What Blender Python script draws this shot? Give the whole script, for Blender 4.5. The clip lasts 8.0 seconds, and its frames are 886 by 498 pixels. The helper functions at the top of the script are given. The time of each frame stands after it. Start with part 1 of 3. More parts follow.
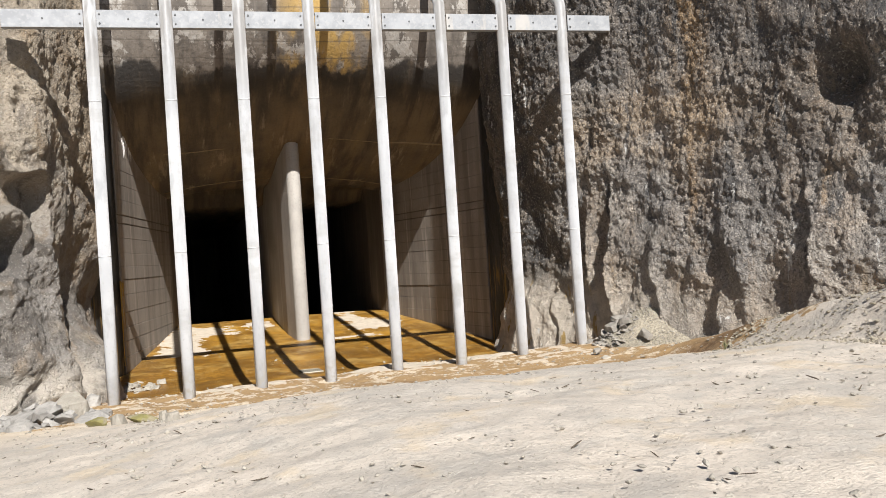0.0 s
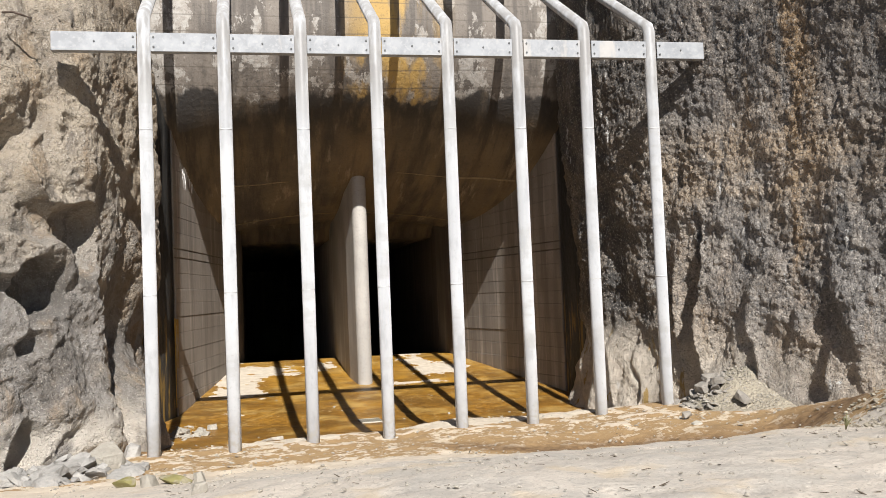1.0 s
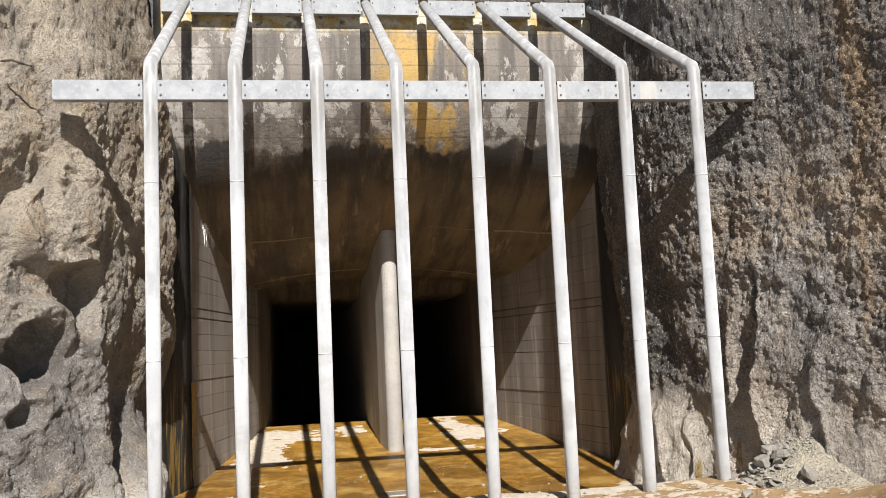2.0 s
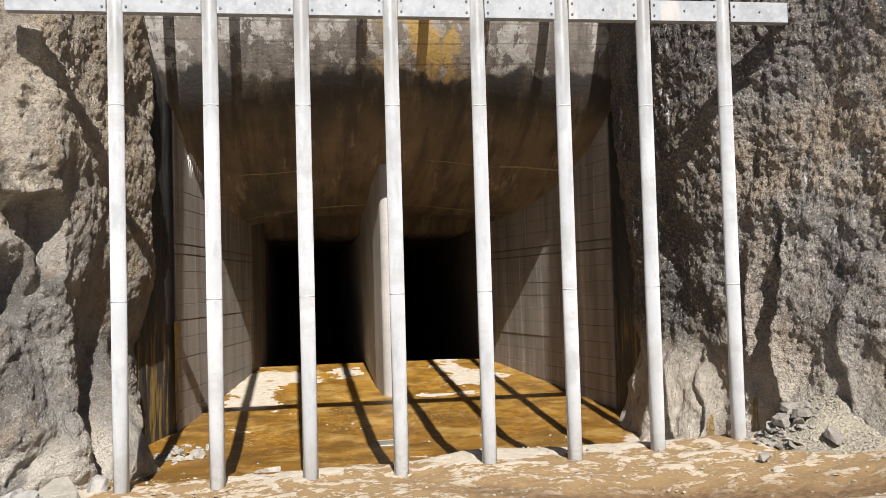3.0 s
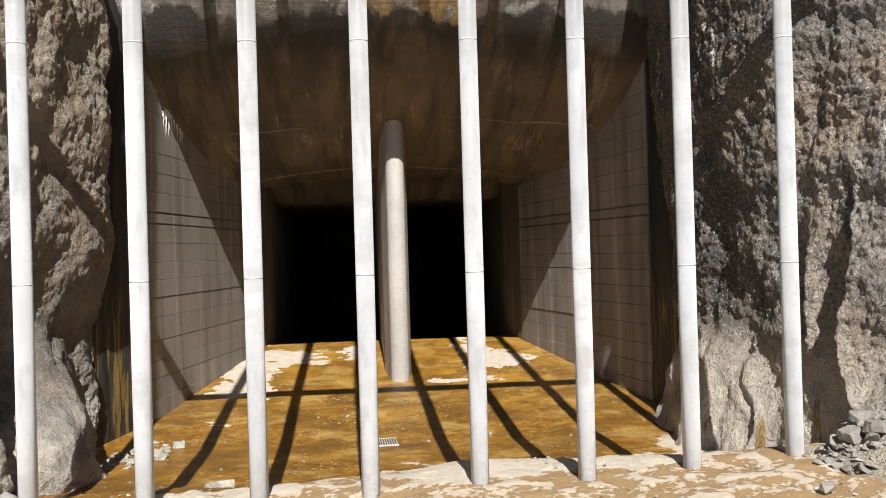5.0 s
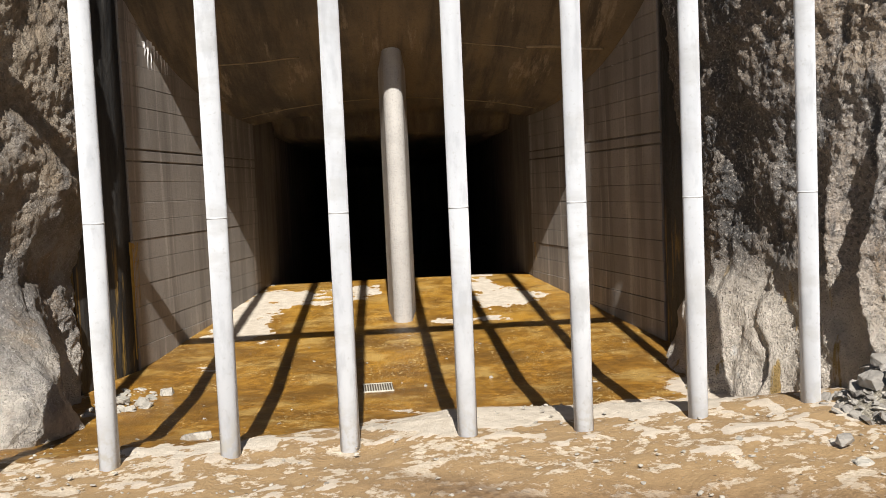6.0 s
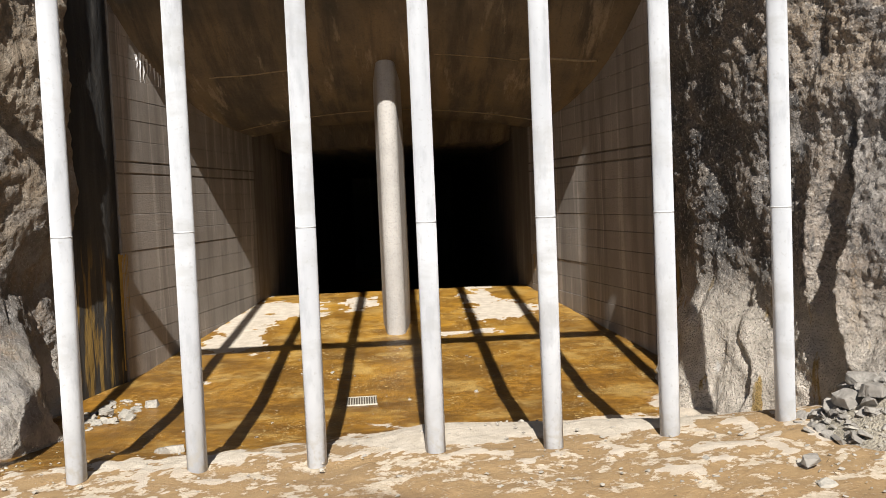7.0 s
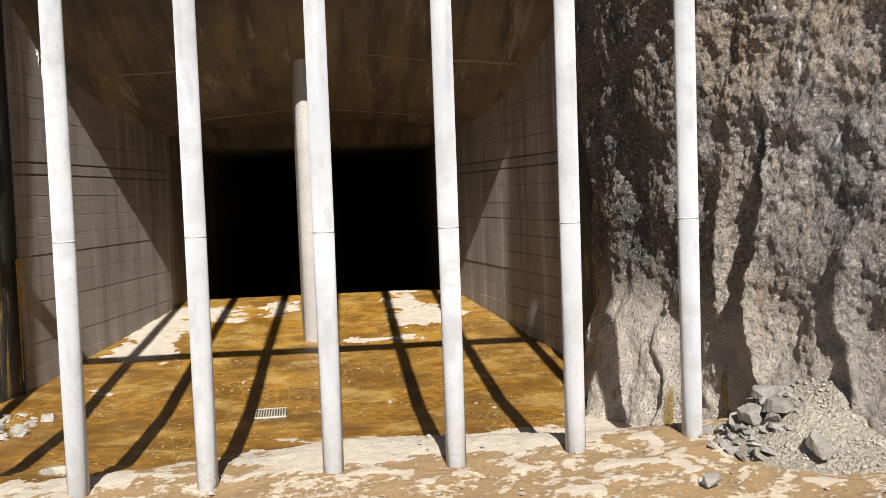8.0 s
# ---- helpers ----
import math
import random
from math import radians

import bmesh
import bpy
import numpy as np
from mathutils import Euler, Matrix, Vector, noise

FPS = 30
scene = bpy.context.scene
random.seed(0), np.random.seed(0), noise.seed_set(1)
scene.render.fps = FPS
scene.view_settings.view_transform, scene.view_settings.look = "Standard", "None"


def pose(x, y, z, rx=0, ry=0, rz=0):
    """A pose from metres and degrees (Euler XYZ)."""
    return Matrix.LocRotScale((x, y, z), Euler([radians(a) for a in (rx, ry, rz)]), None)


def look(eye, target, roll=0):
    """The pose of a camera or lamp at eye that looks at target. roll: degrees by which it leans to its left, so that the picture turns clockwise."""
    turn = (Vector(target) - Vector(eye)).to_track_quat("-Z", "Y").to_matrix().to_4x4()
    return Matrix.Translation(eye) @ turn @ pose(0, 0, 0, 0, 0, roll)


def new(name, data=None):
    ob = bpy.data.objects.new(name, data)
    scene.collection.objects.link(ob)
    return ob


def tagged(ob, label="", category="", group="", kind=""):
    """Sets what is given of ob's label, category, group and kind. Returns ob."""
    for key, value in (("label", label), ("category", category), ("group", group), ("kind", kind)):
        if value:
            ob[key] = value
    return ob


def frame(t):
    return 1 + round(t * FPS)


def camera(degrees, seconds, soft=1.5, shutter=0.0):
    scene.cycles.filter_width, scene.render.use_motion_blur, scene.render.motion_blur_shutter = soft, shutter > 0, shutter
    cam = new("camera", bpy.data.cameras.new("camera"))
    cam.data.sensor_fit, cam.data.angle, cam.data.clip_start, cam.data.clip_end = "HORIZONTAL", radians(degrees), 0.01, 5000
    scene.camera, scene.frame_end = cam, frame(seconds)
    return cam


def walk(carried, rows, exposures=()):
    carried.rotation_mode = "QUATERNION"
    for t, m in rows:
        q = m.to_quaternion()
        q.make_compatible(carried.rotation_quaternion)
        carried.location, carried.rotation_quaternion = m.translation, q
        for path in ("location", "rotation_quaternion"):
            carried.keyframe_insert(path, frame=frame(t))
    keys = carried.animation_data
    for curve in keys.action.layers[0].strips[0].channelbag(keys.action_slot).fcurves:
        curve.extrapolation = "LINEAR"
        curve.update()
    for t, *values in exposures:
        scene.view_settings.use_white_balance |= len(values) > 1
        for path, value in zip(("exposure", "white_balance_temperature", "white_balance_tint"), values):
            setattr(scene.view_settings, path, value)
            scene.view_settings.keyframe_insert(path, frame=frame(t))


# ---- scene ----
cam = camera(51.3, 8.0, soft=0.85)
PATH = [
    (0, (-2.248, -11.562, 1.569), (-1.686, -9.642, 1.579), -3.7),
    (0.5, (-2.136, -11.07, 1.633), (-1.582, -9.149, 1.659), -2.4),
    (1, (-1.949, -10.576, 1.696), (-1.536, -8.621, 1.79), -2.3),
    (2.5, (-1.475, -9.344, 1.822), (-1.16, -7.383, 2.055), -2.4),
    (3, (-1.318, -8.905, 1.848), (-1.019, -6.93, 1.929), -1.6),
    (3.5, (-1.093, -8.48, 1.879), (-0.795, -6.504, 1.942), -2.9),
    (4, (-0.806, -8.062, 1.919), (-0.572, -6.077, 2.003), -1.5),
    (4.2, (-0.758, -7.896, 1.899), (-0.552, -5.907, 1.94), -1.5),
    (5.3, (-0.3, -7.061, 1.959), (-0.137, -5.068, 1.966), -1.3),
    (5.5, (-0.199, -6.961, 1.944), (-0.057, -4.967, 1.992), -1.0),
    (6, (-0.073, -6.651, 1.931), (0.041, -4.659, 1.8), -2.5),
    (6.5, (0.048, -6.527, 1.942), (0.188, -4.533, 1.863), -1.3),
    (7, (0.312, -6.628, 1.948), (0.382, -4.632, 1.84), -2.4),
    (7.5, (0.472, -6.536, 1.985), (0.517, -4.541, 1.855), -3.4),
    (8, (0.621, -6.386, 2.014), (0.817, -4.399, 1.897), -2.0),
]
walk(cam, [(t, look(eye, target, roll)) for t, eye, target, roll in PATH])

# ---- light ----
SUN = Vector((-0.018, 1.0, -0.80)).normalized()
world = bpy.data.worlds.new("sky")
scene.world = world
world.use_nodes = True
wn = world.node_tree
sky = wn.nodes.new("ShaderNodeTexSky")
sky.sky_type = "NISHITA"
sky.sun_disc = False
sky.sun_elevation = radians(38.6)
sky.sun_rotation = radians(181)
sky.altitude, sky.air_density, sky.dust_density = 1800, 0.7, 0.3
wn.links.new(sky.outputs["Color"], wn.nodes["Background"].inputs["Color"])
wn.nodes["Background"].inputs["Strength"].default_value = 0.05
lamp = bpy.data.lights.new("sun", "SUN")
lamp.energy, lamp.angle, lamp.color = 5.0, radians(0.5), (1.0, 0.975, 0.94)
sun = new("sun", lamp)
sun.rotation_mode = "QUATERNION"
sun.rotation_quaternion = SUN.to_track_quat("-Z", "Y")
scene.view_settings.exposure = 0.67


# ---- small tools ----
def part(name, bm, material, parent=None, label="", smooth=False):
    me = bpy.data.meshes.new(name)
    bm.to_mesh(me)
    bm.free()
    if smooth:
        me.polygons.foreach_set("use_smooth", [True] * len(me.polygons))
    me.materials.append(material)
    ob = new(name, me)
    if parent:
        ob.parent = parent
    if label:
        ob["label"] = label
    return ob


def raw(name, verts, faces, material, parent=None, smooth=False):
    me = bpy.data.meshes.new(name)
    me.from_pydata(verts, [], faces)
    if smooth:
        me.polygons.foreach_set("use_smooth", [True] * len(me.polygons))
    me.materials.append(material)
    me.update()
    ob = new(name, me)
    if parent:
        ob.parent = parent
    return ob


def sharing(name, me, parent, m):
    ob = new(name, me)
    ob.parent = parent
    ob.matrix_basis = m
    return ob


def box(bm, lo, hi, bevel=0.0):
    r = bmesh.ops.create_cube(bm, size=1)
    for v in r["verts"]:
        v.co = [lo[i] + (v.co[i] + 0.5) * (hi[i] - lo[i]) for i in range(3)]
    if bevel:
        es = {e for v in r["verts"] for e in v.link_edges}
        bmesh.ops.bevel(bm, geom=list(es), offset=bevel, segments=1, affect="EDGES")


def tube(bm, pts, r, seg=20, cap=True):
    """A pipe along pts with mitred bends."""
    pts = [Vector(p) for p in pts]
    rings = []
    for i, p in enumerate(pts):
        a = (pts[i] - pts[i - 1]).normalized() if i else (pts[1] - pts[0]).normalized()
        b = (pts[i + 1] - pts[i]).normalized() if i < len(pts) - 1 else a
        t = (a + b).normalized()
        side = Vector((1, 0, 0)) if abs(t.x) < 0.9 else Vector((0, 1, 0))
        up = t.cross(side).normalized()
        side = up.cross(t).normalized()
        k = 1 / max(0.5, t.dot(a))
        rings.append([bm.verts.new(p + r * (math.cos(q) * side + math.sin(q) * up * k)) for q in [2 * math.pi * j / seg for j in range(seg)]])
    for u, v in zip(rings, rings[1:]):
        for j in range(seg):
            bm.faces.new((u[j], u[(j + 1) % seg], v[(j + 1) % seg], v[j])).smooth = True
    if cap:
        bm.faces.new(rings[0])
        bm.faces.new(rings[-1][::-1])
    bmesh.ops.recalc_face_normals(bm, faces=bm.faces[:])


def spline(points, n):
    """n points evenly along a smooth curve through points."""
    P = np.array(points, float)
    Q = np.vstack([2 * P[0] - P[1], P, 2 * P[-1] - P[-2]])
    out = []
    for i in range(1, len(Q) - 2):
        for t in np.linspace(0, 1, 60, endpoint=False):
            a, b, c, d = Q[i - 1:i + 3]
            out.append(0.5 * (2 * b + (c - a) * t + (2 * a - 5 * b + 4 * c - d) * t * t + (3 * b - a - 3 * c + d) * t ** 3))
    out = np.array(out + [P[-1]])
    s = np.concatenate([[0], np.cumsum(np.linalg.norm(np.diff(out, axis=0), axis=1))])
    u = np.linspace(0, s[-1], n)
    return np.stack([np.interp(u, s, out[:, k]) for k in range(out.shape[1])], 1), u


def step(a, b, x):
    t = np.clip((x - a) / (b - a), 0, 1)
    return t * t * (3 - 2 * t)


def grid_faces(nu, nv):
    i = np.arange(nu - 1)[:, None] * nv + np.arange(nv - 1)[None]
    return np.stack([i, i + nv, i + nv + 1, i + 1], -1).reshape(-1, 4).tolist()


# ---- materials ----
class Mat:
    """A node material: noise layers mixed into a colour, a roughness and a bump."""

    def __init__(self, name, roughness=0.8, metallic=0.0):
        self.m = bpy.data.materials.new(name)
        self.m.use_nodes = True
        self.t = self.m.node_tree
        self.b = self.t.nodes["Principled BSDF"]
        self.b.inputs["Roughness"].default_value = roughness
        self.b.inputs["Metallic"].default_value = metallic
        self.geo = self.t.nodes.new("ShaderNodeNewGeometry")
        self.height = None

    def link(self, a, b):
        self.t.links.new(a, b)

    def at(self, scale=(1, 1, 1)):
        m = self.t.nodes.new("ShaderNodeMapping")
        m.inputs["Scale"].default_value = scale
        self.link(self.geo.outputs["Position"], m.inputs["Vector"])
        return m.outputs["Vector"]

    def noise(self, scale, lo=0.35, hi=0.65, stretch=(1, 1, 1), detail=4.0, rough=0.6, warp=0.0):
        n = self.t.nodes.new("ShaderNodeTexNoise")
        n.inputs["Scale"].default_value = scale
        n.inputs["Detail"].default_value = detail
        n.inputs["Roughness"].default_value = rough
        n.inputs["Distortion"].default_value = warp
        self.link(self.at(stretch), n.inputs["Vector"])
        return self.ramp(n.outputs["Fac"], lo, hi)

    def cells(self, scale, lo=0.0, hi=0.1, stretch=(1, 1, 1), feature="DISTANCE_TO_EDGE"):
        n = self.t.nodes.new("ShaderNodeTexVoronoi")
        n.feature = feature
        n.inputs["Scale"].default_value = scale
        self.link(self.at(stretch), n.inputs["Vector"])
        return self.ramp(n.outputs["Distance"], lo, hi)

    def ramp(self, out, lo, hi, to=(0.0, 1.0)):
        r = self.t.nodes.new("ShaderNodeMapRange")
        r.interpolation_type = "SMOOTHSTEP"
        for k, v in (("From Min", lo), ("From Max", hi), ("To Min", to[0]), ("To Max", to[1])):
            r.inputs[k].default_value = v
        self.link(out, r.inputs["Value"])
        return r.outputs["Result"]

    def mul(self, a, b, op="MULTIPLY"):
        n = self.t.nodes.new("ShaderNodeMath")
        n.operation = op
        for s, x in zip(n.inputs, (a, b)):
            if isinstance(x, (int, float)):
                s.default_value = x
            else:
                self.link(x, s)
        return n.outputs[0]

    def mix(self, fac, a, b):
        n = self.t.nodes.new("ShaderNodeMix")
        n.data_type = "RGBA"
        if isinstance(fac, (int, float)):
            n.inputs["Factor"].default_value = fac
        else:
            self.link(fac, n.inputs["Factor"])
        for key, c in ((6, a), (7, b)):
            if isinstance(c, tuple):
                n.inputs[key].default_value = (*c, 1)
            else:
                self.link(c, n.inputs[key])
        return n.outputs[2]

    def coord(self, axis):
        s = self.t.nodes.new("ShaderNodeSeparateXYZ")
        self.link(self.geo.outputs["Position"], s.inputs[0])
        return s.outputs[axis]

    def island(self):
        return self.geo.outputs["Random Per Island"]

    def random(self):
        return self.t.nodes.new("ShaderNodeObjectInfo").outputs["Random"]

    def mask(self, name, channel):
        a = self.t.nodes.new("ShaderNodeAttribute")
        a.attribute_name = name
        s = self.t.nodes.new("ShaderNodeSeparateColor")
        self.link(a.outputs["Color"], s.inputs[0])
        return s.outputs[channel]

    def bump(self, height, strength=0.5, distance=0.02):
        n = self.t.nodes.new("ShaderNodeBump")
        n.inputs["Strength"].default_value = strength
        n.inputs["Distance"].default_value = distance
        self.link(height, n.inputs["Height"])
        if self.height:
            self.link(self.height, n.inputs["Normal"])
        self.height = n.outputs["Normal"]
        self.link(self.height, self.b.inputs["Normal"])

    def done(self, colour, rough=None):
        if isinstance(colour, tuple):
            self.b.inputs["Base Color"].default_value = (*colour, 1)
        else:
            self.link(colour, self.b.inputs["Base Color"])
        if rough is not None:
            self.link(rough, self.b.inputs["Roughness"])
        return self.m


def rock_left_material():
    m = Mat("tan_rock", 0.92)
    c = m.mix(m.noise(0.9, 0.38, 0.62), (0.46, 0.38, 0.285), (0.55, 0.465, 0.36))
    c = m.mix(m.mul(m.noise(2.3, 0.47, 0.6, (1, 1, 0.7)), 0.6), c, (0.36, 0.31, 0.255))
    low = m.ramp(m.coord(2), 3.4, 1.6)
    c = m.mix(m.mul(m.mul(low, m.noise(1.4, 0.26, 0.46)), 0.9), c, m.mix(m.noise(3.1, 0.4, 0.6, detail=7), (0.37, 0.345, 0.32), (0.22, 0.20, 0.18)))
    c = m.mix(m.mul(m.noise(3.0, 0.52, 0.68, (1, 1, 0.35), detail=7), 0.65), c, (0.36, 0.255, 0.155))
    c = m.mix(m.mul(m.noise(3.2, 0.58, 0.66, (1, 1, 0.25), detail=7), 0.6), c, (0.20, 0.175, 0.15))
    # Dark blotches on the lower face: shade of hollows put into the colour
    c = m.mix(m.mul(m.mul(m.ramp(m.coord(2), 3.6, 2.4), m.noise(1.9, 0.5, 0.58, (1, 1, 0.6), detail=9, rough=0.68)), 0.65), c, (0.15, 0.135, 0.12))
    c = m.mix(m.mul(m.noise(24, 0.5, 0.64, detail=6), 0.5), c, (0.21, 0.175, 0.14))
    c = m.mix(m.mul(m.noise(47, 0.56, 0.68), 0.5), c, (0.74, 0.69, 0.61))
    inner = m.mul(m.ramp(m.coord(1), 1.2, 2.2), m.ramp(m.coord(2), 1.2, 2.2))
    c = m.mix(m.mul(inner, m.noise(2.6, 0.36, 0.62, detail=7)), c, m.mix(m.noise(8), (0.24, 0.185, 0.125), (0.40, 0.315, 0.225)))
    foot = m.mul(m.ramp(m.coord(2), 0.75, 0.2), m.noise(2.1, 0.35, 0.55))
    c = m.mix(foot, c, (0.68, 0.61, 0.52))
    m.bump(m.noise(20, 0.25, 0.75, detail=8, rough=0.75), 0.9, 0.05)
    m.bump(m.cells(46, 0.0, 0.7, feature="F1"), 0.8, 0.02)
    return m.done(c)


def rock_right_material():
    m = Mat("dark_rock", 0.85)
    c = m.mix(m.noise(1.3, 0.4, 0.6), (0.33, 0.305, 0.28), (0.48, 0.43, 0.375))
    c = m.mix(m.mul(m.noise(2.3, 0.47, 0.58, (1, 1, 0.55), detail=8, rough=0.66), 0.7), c, (0.21, 0.189, 0.17))
    belt = m.mul(m.ramp(m.coord(2), 2.3, 2.9), m.ramp(m.coord(2), 3.9, 3.3))
    c = m.mix(m.mul(m.mul(belt, m.noise(1.7, 0.34, 0.55, (1, 1, 1.4), detail=7)), 0.75), c, (0.50, 0.38, 0.26))
    c = m.mix(m.mul(m.noise(0.55, 0.49, 0.60, detail=7), 0.5), c, (0.48, 0.36, 0.25))
    top = m.mul(m.ramp(m.coord(2), 3.2, 4.3), m.noise(1.0, 0.28, 0.52, (1, 1, 0.4), detail=7))
    c = m.mix(m.mul(top, 0.85), c, m.mix(m.noise(5, 0.4, 0.6), (0.13, 0.12, 0.115), (0.22, 0.195, 0.17)))
    streak = m.mul(m.mul(m.ramp(m.coord(1), -1.75, -1.3), m.ramp(m.coord(1), -0.75, -1.15)), m.ramp(m.coord(2), 1.2, 3.2))
    c = m.mix(m.mul(m.mul(streak, m.noise(2.2, 0.33, 0.56, (1.4, 1.4, 0.25), detail=7)), 0.75), c, (0.40, 0.255, 0.12))
    c = m.mix(m.mul(m.noise(1.0, 0.55, 0.62, (1.6, 1.6, 0.1), detail=6), 0.55), c, (0.36, 0.23, 0.11))
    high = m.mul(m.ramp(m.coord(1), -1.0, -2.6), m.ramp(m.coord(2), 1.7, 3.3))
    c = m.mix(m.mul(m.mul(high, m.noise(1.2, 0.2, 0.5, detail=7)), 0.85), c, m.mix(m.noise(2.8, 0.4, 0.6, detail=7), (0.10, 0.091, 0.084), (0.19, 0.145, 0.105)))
    # Dark rock towards the intake, with some grazing shade put into its colour
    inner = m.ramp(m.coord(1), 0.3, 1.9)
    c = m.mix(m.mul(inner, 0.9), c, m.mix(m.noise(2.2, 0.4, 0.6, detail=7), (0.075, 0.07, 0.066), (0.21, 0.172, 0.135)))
    c = m.mix(m.mul(m.noise(4.2, 0.57, 0.66, (1, 1, 0.14)), 0.8), c, (0.085, 0.083, 0.083))
    c = m.mix(m.mul(m.noise(23, 0.48, 0.60, detail=6), 0.6), c, (0.085, 0.08, 0.075))
    c = m.mix(m.mul(m.noise(34, 0.56, 0.64, detail=5), 0.6), c, (0.70, 0.63, 0.54))
    low = m.mul(m.ramp(m.coord(2), 1.4, 0.55), m.ramp(m.coord(1), -0.9, 0.4, (0.4, 1.0)))
    c = m.mix(m.mul(low, m.noise(2.4, 0.18, 0.42, (1, 1, 0.6), detail=7)), c, m.mix(m.noise(9), (0.76, 0.67, 0.56), (0.60, 0.525, 0.43)))
    c = m.mix(m.mul(m.mul(low, m.noise(5, 0.60, 0.66, (1, 1, 0.15))), 0.9), c, (0.44, 0.28, 0.07))
    c = m.mix(m.mul(m.noise(6, 0.66, 0.70, (1, 1, 0.22), detail=6), 0.9), c, (0.76, 0.74, 0.70))
    c = m.mix(m.mul(m.mul(inner, m.noise(3.3, 0.62, 0.67, (1, 1, 0.3), detail=7)), 0.85), c, (0.72, 0.70, 0.66))
    m.bump(m.noise(20, 0.25, 0.75, detail=8, rough=0.75), 0.85, 0.05)
    m.bump(m.cells(42, 0.0, 0.7, feature="F1"), 0.8, 0.022)
    return m.done(c, m.ramp(m.noise(3, 0.3, 0.7, (1, 1, 0.2)), 0, 1, (0.5, 0.95)))


def concrete_material(name, base, stain, wet=0.5):
    m = Mat(name, 0.75)
    c = m.mix(m.noise(0.8, 0.35, 0.65), base, tuple(x * 0.72 for x in base))
    c = m.mix(m.mul(m.noise(2.2, 0.45, 0.65, (1.6, 1.6, 0.14)), 0.8), c, stain)
    c = m.mix(m.mul(m.noise(3.6, 0.55, 0.66, (1.5, 1.5, 0.08), detail=6), 0.5), c, tuple(min(0.6, x * 1.7) for x in base))
    c = m.mix(m.mul(m.noise(30, 0.5, 0.7), 0.4), c, tuple(x * 0.5 for x in base))
    c = m.mix(m.mul(m.random(), 0.25), c, tuple(x * 0.6 for x in base))
    m.bump(m.noise(18, 0.3, 0.7, (1, 1, 3), detail=6), 0.22, 0.012)
    m.bump(m.noise(110, 0.3, 0.7), 0.3, 0.003)
    return m.done(c)


def hood_material():
    m = Mat("hood_concrete", 0.7)
    c = m.mix(m.noise(0.9, 0.35, 0.65), (0.165, 0.125, 0.08), (0.09, 0.072, 0.052))
    c = m.mix(m.mul(m.noise(1.1, 0.42, 0.68, (2.2, 0.3, 0.3), detail=6), 0.7), c, (0.20, 0.14, 0.072))
    c = m.mix(m.mul(m.noise(1.0, 0.44, 0.62, (3.2, 0.35, 0.35), detail=8, rough=0.68), 0.85), c, (0.045, 0.036, 0.03))
    mid = m.mul(m.ramp(m.coord(0), -0.75, 0.0), m.ramp(m.coord(0), 1.2, 0.35))
    c = m.mix(m.mul(m.mul(mid, m.noise(1.5, 0.3, 0.6, (3.0, 0.3, 0.3))), 0.6), c, (0.22, 0.155, 0.085))
    c = m.mix(m.mul(m.noise(1.5, 0.57, 0.66, (2.6, 0.35, 0.35), detail=9, rough=0.7), 0.65), c, (0.33, 0.265, 0.19))
    edge = m.mul(m.coord(2), m.mul(m.noise(1.6, 0.3, 0.7, (1.4, 1, 0.3), detail=7), 0.24), "ADD")
    # Darker towards the top of the curve, broken up by noise
    dark_zone = m.mul(m.ramp(edge, 4.15, 4.9), m.noise(1.2, 0.33, 0.52, (1.8, 0.5, 0.35), detail=8, rough=0.66))
    c = m.mix(m.mul(dark_zone, 0.95), c, (0.028, 0.025, 0.023))
    up = m.ramp(edge, 4.98, 5.08)
    face = m.mix(m.noise(2.0, 0.42, 0.6, (1.8, 1, 0.16)), (0.20, 0.172, 0.145), (0.105, 0.09, 0.077))
    face = m.mix(m.mul(m.noise(1.7, 0.53, 0.555, (1.3, 1, 0.7), detail=9, rough=0.72), 0.85), face, m.mix(m.noise(11), (0.43, 0.405, 0.37), (0.33, 0.30, 0.265)))
    ochre = m.mul(m.ramp(m.coord(0), -0.7, 0.15), m.ramp(m.coord(0), 1.5, 0.7))
    face = m.mix(m.mul(ochre, m.noise(1.7, 0.42, 0.56, (1.6, 1, 0.25), detail=7)), face, (0.42, 0.27, 0.085))
    crest = m.mul(m.ramp(m.coord(2), 6.45, 6.7), m.noise(6, 0.38, 0.5, detail=7))
    face = m.mix(crest, face, m.mix(m.noise(4, 0.42, 0.58), (0.54, 0.50, 0.40), (0.46, 0.33, 0.11)))
    lines = m.t.nodes.new("ShaderNodeTexWave")
    lines.wave_type, lines.bands_direction = "BANDS", "Z"
    lines.inputs["Scale"].default_value = 1.25
    lines.inputs["Distortion"].default_value = 0.6
    m.link(m.at(), lines.inputs["Vector"])
    joint = m.ramp(lines.outputs["Fac"], 0.03, 0.0)
    face = m.mix(m.mul(joint, 0.5), face, (0.09, 0.075, 0.06))
    c = m.mix(up, c, face)
    c = m.mix(m.mul(m.noise(26, 0.53, 0.68), 0.35), c, (0.05, 0.042, 0.036))
    m.bump(m.noise(14, 0.3, 0.7, detail=6), 0.3, 0.015)
    m.bump(m.noise(80, 0.3, 0.7), 0.3, 0.004)
    return m.done(c)


def tar_material():
    m = Mat("black_stain", 0.55)
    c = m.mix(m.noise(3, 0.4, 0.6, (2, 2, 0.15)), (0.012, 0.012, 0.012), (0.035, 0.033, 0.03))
    low = m.ramp(m.coord(2), 1.75, 1.2)
    c = m.mix(m.mul(m.mul(m.noise(5, 0.54, 0.6, (2, 2, 0.14), detail=7, warp=0.4), 0.5), low), c, (0.34, 0.205, 0.04))
